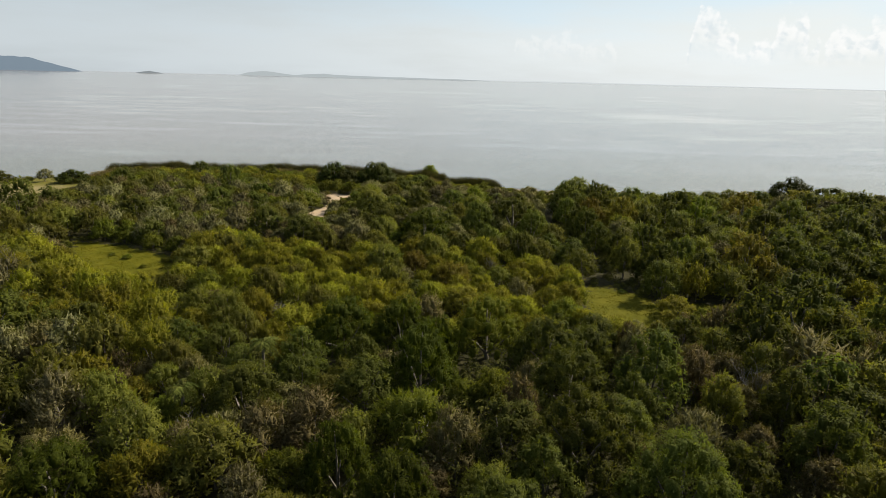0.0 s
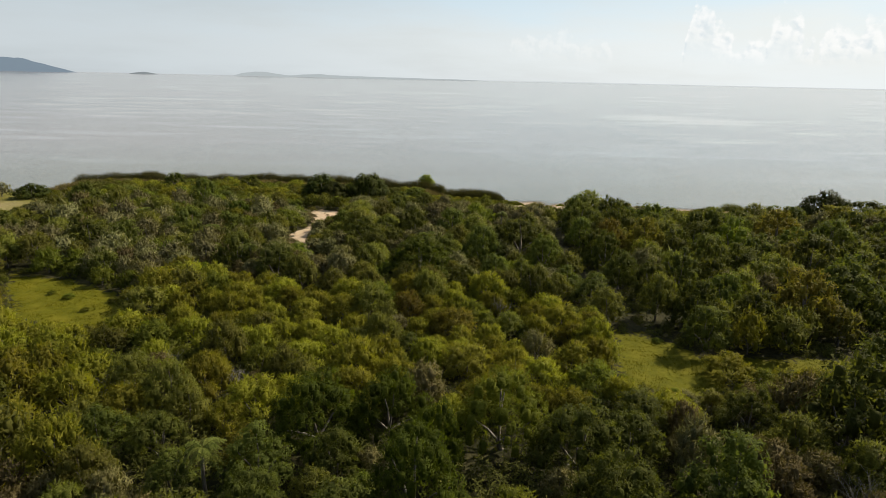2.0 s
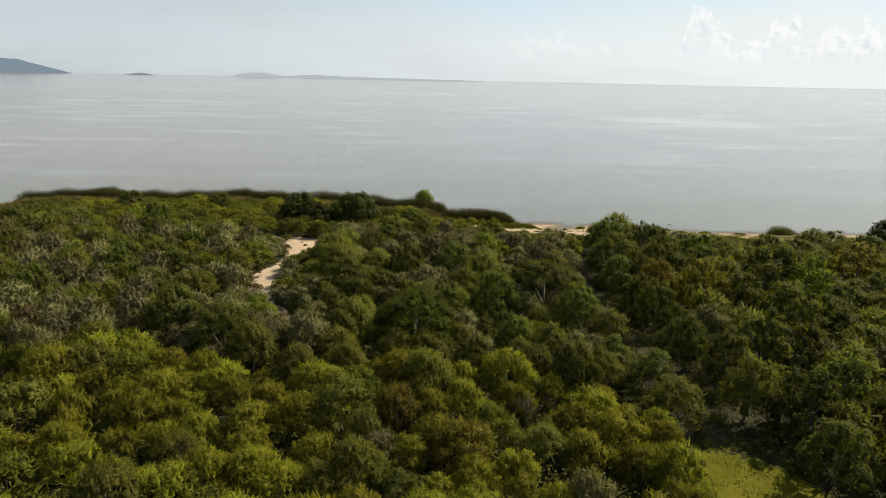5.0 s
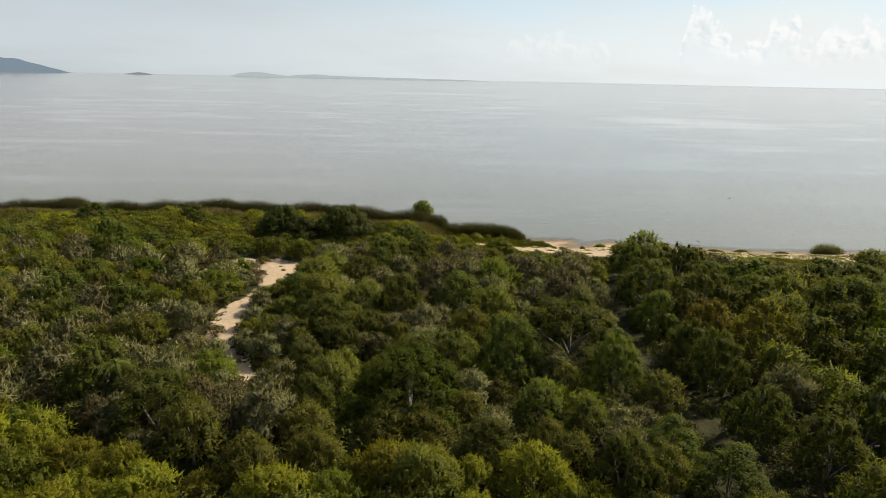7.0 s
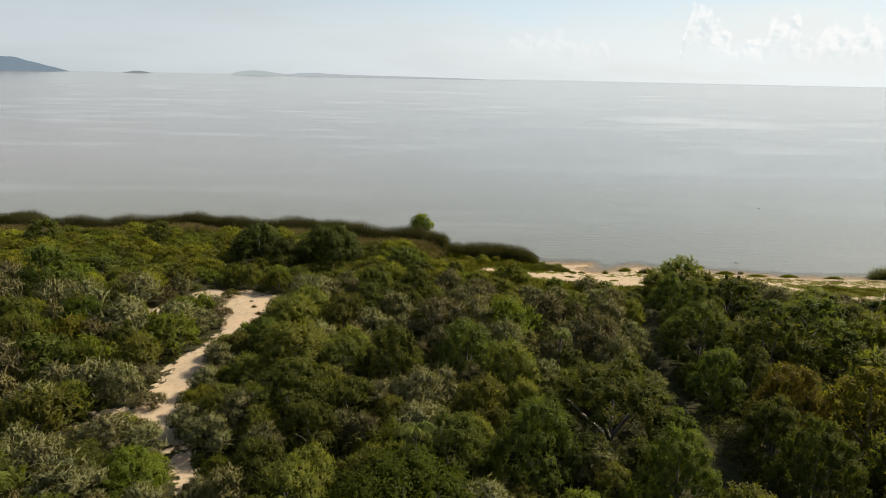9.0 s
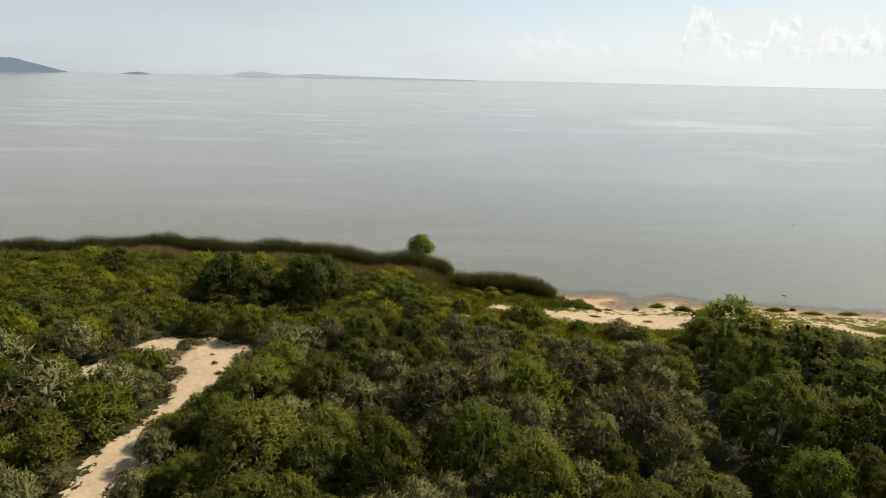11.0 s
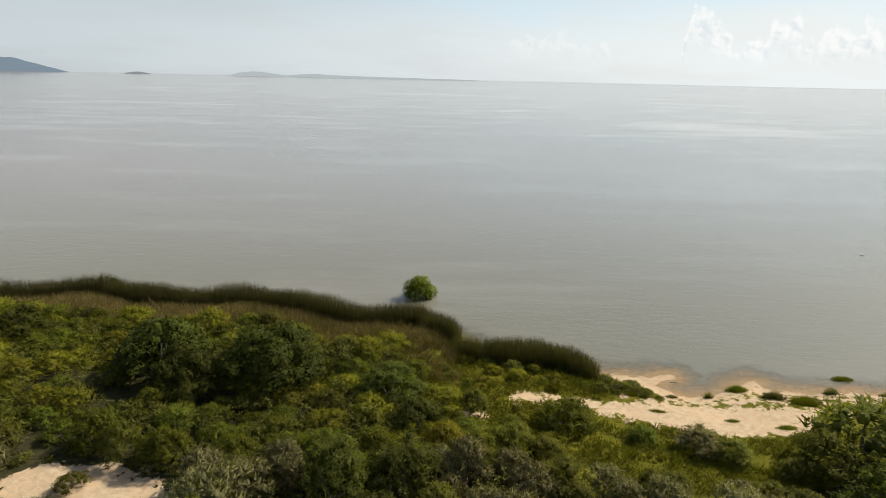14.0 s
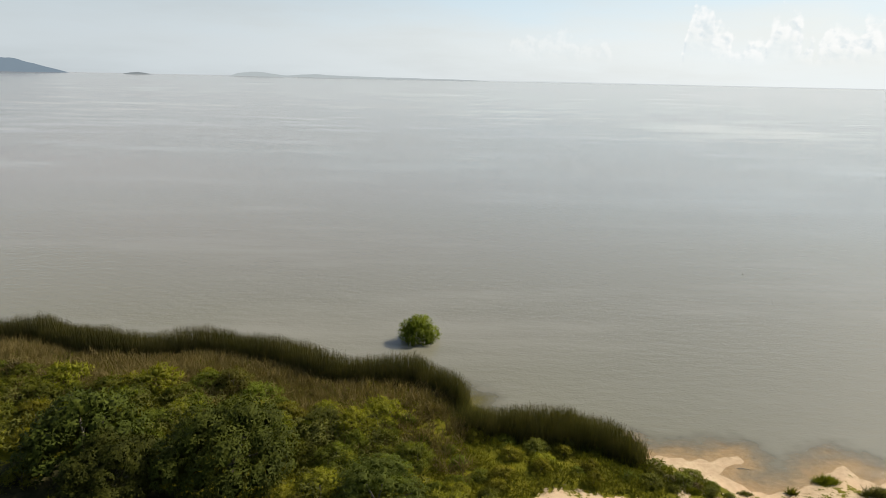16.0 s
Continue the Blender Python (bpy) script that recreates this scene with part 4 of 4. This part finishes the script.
# ---- small plants on the meadow, on the sand and at the waterline ----
for x, y, sc in ((-41, 71.8, 0.36), (-43.8, 73.2, 0.3), (-37.4, 68.6, 0.3), (-35.8, 71.2, 0.4), (20.4, 64.2, 0.3)):
    set_plant("mid", x, y, sc, 0.6)
for x, y, k, sc, tl in ((7.3, 125.4, "mid", 1.15, 0.8), (9.0, 125.8, "mid", 0.5, 0.6), (12.6, 124.3, "mid", 0.7, 0.6), (16.4, 123.5, "brown", 1.15, 0.5), (18.2, 122.2, "olive", 0.7, 0.6), (17.2, 122.6, "brown", 0.5, 0.7), (2.9, 121.8, "olive", 0.9, 0.8), (5.0, 121.2, "olive", 0.7, 0.8), (21.2, 120.2, "olive", 0.6, 0.6), (0.5, 127.4, "olive", 0.62, 0.9), (3.2, 125.6, "mid", 0.5, 0.7), (22.9, 121.8, "mid", 0.5, 0.6),
                        (-24.7, 117.4, "olive", 0.5, 0.6), (-25.1, 114.7, "grey", 0.7, 0.5), (-23.4, 112.4, "brown", 0.5, 0.5), (-24.4, 108.4, "grey", 0.6, 0.7), (-20.2, 103.3, "olive", 0.72, 0.85), (-22.8, 95.0, "brown", 0.75, 0.55), (-18.5, 91.8, "grey", 0.8, 0.75), (-24.6, 98.2, "grey", 0.7, 0.75), (-22.9, 91.2, "olive", 0.6, 0.7), (-19.5, 97.2, "grey", 0.75, 0.8), (-28.4, 112.2, "grey", 0.7, 0.7), (-24.6, 109.4, "grey", 0.8, 0.7)):
    set_plant(k, x, y, sc, tl)

for x, y, k, sc in ((12.2, 133.2, "olive", 0.34), (13.0, 132.6, "brown", 0.30), (13.8, 132.4, "olive", 0.36), (14.4, 131.8, "brown", 0.28), (15.2, 131.4, "olive", 0.28), (12.8, 131.6, "mid", 0.26), (16.4, 131.3, "olive", 0.2), (11.6, 132.2, "olive", 0.4), (10.4, 132.8, "mid", 0.4), (6.6, 136.0, "mid", 0.5), (8.4, 135.8, "mid", 0.46), (2.2, 136.6, "mid", 0.5), (4.4, 135.6, "olive", 0.5), (12.6, 134.2, "olive", 0.36), (14.6, 133.0, "olive", 0.34), (15.6, 132.2, "mid", 0.3)):
    set_plant(k, x, y, sc, 0.5)

for i in range(70):
    x, y = R.uniform(-8, 9), R.uniform(123, 137)
    if inland(np.array([x]), np.array([y]))[0] < 2.2 or max(soft_poly(np.array([x]), np.array([y]), p, 1.4)[0] for p in SANDS) > 0.05 or min((x - px) ** 2 + (y - py) ** 2 - (pr + 0.3) ** 2 for px, py, pr in taken) < 0:
        continue
    set_plant("mid" if R.random() < 0.7 else "yellow", x, y, R.uniform(0.28, 0.5), R.uniform(0.6, 0.9))

for i in range(150):
    x, y = R.uniform(-80, -3), R.uniform(132, 150)
    d = inland(np.array([x]), np.array([y]))[0]
    if not 4.5 < d < 11.5 or min((x - px) ** 2 + (y - py) ** 2 - (pr + 0.4) ** 2 for px, py, pr in taken) < 0:
        continue
    set_plant(R.choice(["mid", "mid", "yellow", "brown"]), x, y, R.uniform(0.3, 0.6) * (0.8 if d < 7 else 1.1), R.uniform(0.7, 1.0))


def low_patch(name, label, x, y, w, d, height, mat, blades_per, seed):
    """A low mat or tuft of waterside plants."""
    g = np.random.default_rng(seed)
    n = int(w * d * blades_per)
    a, q = g.uniform(0, math.tau, n), np.sqrt(g.random(n)) * (0.8 + 0.2 * np.sin(3 * g.uniform(0, math.tau, n)))
    bx, by = q * np.cos(a) * w / 2, q * np.sin(a) * d / 2
    base = np.stack([bx, by, np.full(n, -0.08)], 1)
    me = np_mesh("leaves", *blades(base, g.normal(size=(n, 2)) * height * 0.35, height * (1.15 - q) * g.uniform(0.6, 1.3, n) + 0.05, g.uniform(0.025, 0.055, n), g), MAT[mat])
    ob = thing(name, label, "plant", "waterside plants", at=(x, y, max(0.0, float(ground_at(np.array([x]), np.array([y]))[0]))))
    part("leaves", me, ob)


for i, (x, y, w, d, h, mat) in enumerate(((20.9, 132.1, 0.9, 0.6, 0.5, "mat"), (24, 133.3, 2.2, 1.0, 0.45, "mat"), (26.2, 131.7, 2.6, 0.8, 0.6, "reed"), (28.6, 131, 3.2, 1.6, 0.6, "mat"), (32.2, 133.2, 1.6, 0.6, 0.6, "reed"),
                                          (34.9, 135.9, 2.6, 1.0, 0.3, "mat"), (37.6, 132.9, 3.0, 1.0, 0.4, "mat"), (41.5, 132, 3.4, 1.0, 0.35, "mat"), (40, 133.4, 1.0, 0.4, 0.4, "reed"), (14.0, 131.4, 1.6, 0.8, 0.3, "mat"), (17.6, 131.8, 1.4, 0.6, 0.3, "reed"),
                                          (15.2, 128.8, 2.0, 0.6, 0.2, "mat"), (20.8, 127.6, 1.6, 0.5, 0.2, "mat"), (24.6, 126.6, 2.2, 0.9, 0.25, "mat"), (46, 132.4, 3.0, 0.8, 0.35, "mat"), (52, 132, 3.0, 0.8, 0.3, "mat"),
                                          (-21.2, 114.6, 0.7, 0.5, 0.3, "dryreed"), (-20.2, 112.8, 0.8, 0.5, 0.3, "dryreed"), (-20, 116.4, 0.6, 0.3, 0.25, "reed"), (-22, 116.2, 0.5, 0.3, 0.2, "reed"))):
    low_patch("waterside_tuft" if y > 130 else "grass_tuft", {"mat": "low bright green mat of plants by the water", "reed": "small dark tuft of rushes", "dryreed": "small dry tuft on bare sand"}[mat] if y > 130 or mat != "mat" else "thin green creeping plants on sand", x, y, w, d, h, mat, 420, i)


# ---- palms ----
def make_palm(seed, height, label):
    g = np.random.default_rng(seed)
    ob = thing("palm", label, "palm tree", "palms in the scrub")
    part("trunk", np_mesh("trunk", *tube([(0, 0, -0.2), (0.1, 0.05, height * 0.5), (0.05, 0, height)], [0.14, 0.11, 0.09], 7), MAT["bark"], True), ob)
    for i in range(15):
        a = i * 2.4 + g.uniform(-0.2, 0.2)
        rise_by = g.uniform(0.15, 1.0)
        long = g.uniform(1.0, 1.4)
        t = np.linspace(0, 1, 9)
        out = long * t
        up = height + rise_by * t * 1.1 - 1.5 * t ** 2.2 * (1.1 - 0.4 * rise_by)
        mid = np.stack([out * math.cos(a), out * math.sin(a), up], 1)
        side = np.array([-math.sin(a), math.cos(a), 0])
        pieces = []
        stalk = tube([tuple(q) for q in mid[::2]], [0.02, 0.018, 0.014, 0.01, 0.005], 3)
        for q in np.linspace(0.12, 0.98, 22):
            c = np.array([np.interp(q, t, mid[:, j]) for j in range(3)])
            ln = 0.42 * math.sin(math.pi * min(1, 0.25 + q * 0.75)) + 0.08
            for sgn in (-1, 1):
                way = side * sgn * 0.8 + np.array([math.cos(a), math.sin(a), 0]) * 0.45 + np.array([0, 0, -0.5 + 0.2 * g.normal()])
                tip = c + way * ln
                wd = np.array([math.cos(a), math.sin(a), 0]) * 0.03
                pieces.append((np.array([c - wd, c + wd, tip + wd * 0.3, tip - wd * 0.3]), np.array([[0, 1, 2, 3]])))
        frond = part("frond", np_mesh("frond", *stalk, MAT["palm"]), ob)
        part("foliage", np_mesh("foliage", *join(*pieces), MAT["palm"]), frond)
    return ob


for i, (x, y, h) in enumerate(((-24.4, 81.8, 3.6), (-2.7, 85.6, 4.8), (8.4, 99.8, 4.4), (37.1, 68.6, 4.2), (-13.6, 40.4, 3.8), (-16.9, 34, 3.6), (-33, 92, 3.5), (-47, 101, 3.6))):
    make_palm(300 + i, h, "feathery green palm rising from the scrub").matrix_basis = pose(x, y, float(ground_at(np.array([x]), np.array([y]))[0]), 0, 0, 40 * i)


# ---- bare shrubs ----
def make_bare(seed, width, height):
    """A leafless shrub: stems that fork three times into fine twigs."""
    g = random.Random(seed)
    pieces = []

    def grow(p, d, length, r, depth):
        mid = p + d * length * 0.5 + Vector((g.uniform(-1, 1), g.uniform(-1, 1), g.uniform(-0.3, 1))) * length * 0.12
        end = p + d * length
        pieces.append(tube([p, mid, end], [r, r * 0.8, r * 0.55], 4))
        if depth:
            for _ in range(3):
                way = (d + Vector((g.uniform(-1, 1), g.uniform(-1, 1), g.uniform(-0.35, 0.6))) * 0.85).normalized()
                grow(p.lerp(end, g.uniform(0.5, 1.0)), way, length * g.uniform(0.55, 0.8), r * 0.55, depth - 1)

    for _ in range(6):
        a = g.uniform(0, math.tau)
        way = Vector((math.cos(a) * width, math.sin(a) * width, height * 1.3)).normalized()
        grow(Vector((0, 0, -0.1)), way, height * 0.42, 0.035, 3)
    ob = thing("bare_shrub", "leafless pale grey shrub with tangled twigs", "shrub", "bare shrubs")
    part("twig_crown", np_mesh("twig_crown", *join(*pieces), MAT["twig"]), ob)
    return ob


BARE = [(-21.3, 62.6, 2.6), (28, 41.4, 4.4), (22.6, 38.4, 4.4), (-15.6, 31.4, 3.8), (-22.2, 55.4, 2.8), (-16.2, 52.6, 2.8), (-25, 51.2, 2.8), (14.6, 66.6, 3.0),
        (2, 113.5, 3.4), (10, 104, 4.0), (-34, 108, 3.2), (-9, 99, 3.8), (34, 96, 4.6), (5.4, 68, 3.2)]
for i, (x, y, h) in enumerate(BARE):
    make_bare(i, 0.5 + 0.1 * (i % 3), h).matrix_basis = pose(x, y, float(ground_at(np.array([x]), np.array([y]))[0]), 0, 0, 50 * i)


# ---- driftwood ----
def make_log(seed, length, r):
    g = random.Random(seed)
    pts = [(length * (t - 0.5), 0.12 * length * math.sin(t * 3 + seed), r * 0.8 + 0.05 * t) for t in (0, 0.25, 0.5, 0.75, 1)]
    pieces = [tube(pts, [r, r * 0.95, r * 0.8, r * 0.6, r * 0.25], 6)]
    for t in (0.4, 0.7):
        p = Vector(pts[int(t * 4)])
        pieces.append(tube([p, p + Vector((0.2, g.uniform(-0.5, 0.5), 0.3)) * length * 0.3], [r * 0.4, r * 0.1], 5))
    return np_mesh("wood", *join(*pieces), MAT["twig"], True)


for i, (x, y, ln, r, turn) in enumerate(((36, 126.3, 1.9, 0.09, 10), (40.7, 179.6, 1.3, 0.12, 70), (65.5, 178.2, 1.2, 0.1, 20), (41.8, 138.4, 1.0, 0.09, -30), (41.8, 151.8, 0.9, 0.08, 40), (12.6, 127.2, 1.1, 0.05, 30), (19, 134.6, 0.9, 0.05, -20))):
    ob = thing("driftwood", "weathered piece of driftwood lying in the shallows" if y > 131 else "weathered piece of driftwood lying on the sand", "driftwood", "driftwood")
    ob.matrix_basis = pose(x, y, max(-0.02, float(ground_at(np.array([x]), np.array([y]))[0])) - 0.03, 0, 0, turn)
    part("branch", make_log(i, ln * (0.55 if y > 135 else 1.0), r * 0.7), ob)

# ---- the mown field with its trees ----
for x, y, k, sc, tl, lab in ((-81.6, 125.6, "fig", 0.85, 0.72, "dark flat-topped tree standing alone on mown grass"), (-88, 126.4, "grey", 1.05, 0.8, "pale rounded tree on mown grass"), (-90.6, 125, "olive", 0.62, 0.7, ""), (-94.8, 124.4, "dark", 0.62, 0.58, ""), (-100.5, 128.5, "dark", 0.75, 0.8, "")):
    set_plant(k, x, y, sc, tl, lab)

# rank weeds and tall dry grass between the scrub, the reeds and the beach
x, y = scatter(230000, -84, 62, 117, 150)
d = inland(x, y)
s = np.maximum.reduce([soft_poly(x, y, p, 0.8) for p in SANDS])
lump = 0.5 + 0.5 * np.sin(x * 0.9 + 1.5 * np.sin(y * 0.7)) * np.sin(y * 1.2 + 0.6 * x)
near = (soft_poly(x, y, SHORE_GRASS, 1.0) > 0.4) | ((x < 16) & (d < 15.5))
ok = near & (s < 0.2) & (d > 1.0) & (lump > 0.1 + 0.4 * rng.random(len(x))) & ((x < 13) | (y < 126.5) | ((x < 16.5) & (y > 130.8))) & (soft_poly(x, y, REED_WEST, 0.3) < 0.5)
x, y, lump, d = x[ok], y[ok], lump[ok], d[ok]
dry = (x < -1) & (d < 8.5 + 1.5 * np.sin(x * 0.5) + rng.normal(size=len(x))) & (rng.random(len(x)) < 0.8)
z = ground_at(x, y) + rng.uniform(0.0, 0.8, len(x)) * lump * np.where(x < 13, 1.0, 0.5)
nrm = unit(rng.normal(size=(len(x), 3)) * 0.8 + np.array([0, 0, 0.9]))
place = np.stack([x, y, z], 1)
way = unit(rng.normal(size=(int((~dry).sum()), 3)) * 0.55 + np.array([0, 0, 0.8]))
stuff("shore_weeds", "rank yellow-green weeds behind the beach", "weeds", shoots(place[~dry], way, 0.26, 0.20, rng), "mat")
mid_x, mid_y = scatter(5200, -84, -0.5, 131, 150)
d = inland(mid_x, mid_y)
ok = (d > 1.5) & (d < 9.5 + 1.5 * np.sin(mid_x * 0.5)) & (soft_poly(mid_x, mid_y, REED_WEST, 0.3) < 0.5)
mid_x, mid_y = mid_x[ok], mid_y[ok]
size = np.repeat(rng.uniform(0.35, 1.0, len(mid_x)) * (1.0 + 0.7 * (rng.random(len(mid_x)) < 0.12)), 16)
foot = np.stack([np.repeat(mid_x, 16), np.repeat(mid_y, 16), np.repeat(ground_at(mid_x, mid_y), 16)], 1)
way = unit(rng.normal(size=foot.shape) * 0.5 + np.array([0, 0, 0.9]))
foot = foot + way * (size * rng.uniform(0.3, 0.9, len(size)))[:, None]
stuff("dry_grass", "feathery dry brownish tussocks behind the reeds", "grass", shoots(foot, way, 0.40, 0.14, rng, 2), "dryreed")
# ---- the scrub goes on to the sides and behind the flight line ----
x, y = scatter(70000, -170, 170, -90, 128)
wild = ((np.abs(x) > 0.80 * y + 13) | (y < 18)) & (inland(x, y) > 8) & (soft_poly(x, y, FIELD, 2.0) < 0.1)
x, y = x[wild], y[wild]
z = ground_at(x, y) + 0.6 + 3.4 * np.abs(np.sin(x * 0.75 + 1.2 * np.sin(y * 0.33)) * np.sin(y * 0.8 + 1.1 * np.sin(x * 0.29))) ** 0.7 * rng.uniform(0.75, 1.0, len(x))
nrm = unit(rng.normal(size=(len(x), 3)) * 0.6 + np.array([0, 0, 1]))
stuff("far_woods", "dense low scrub forest going on all around", "forest", sprigs(np.stack([x, y, z], 1), nrm, 0.95, 0.6, rng, 3), "olive")
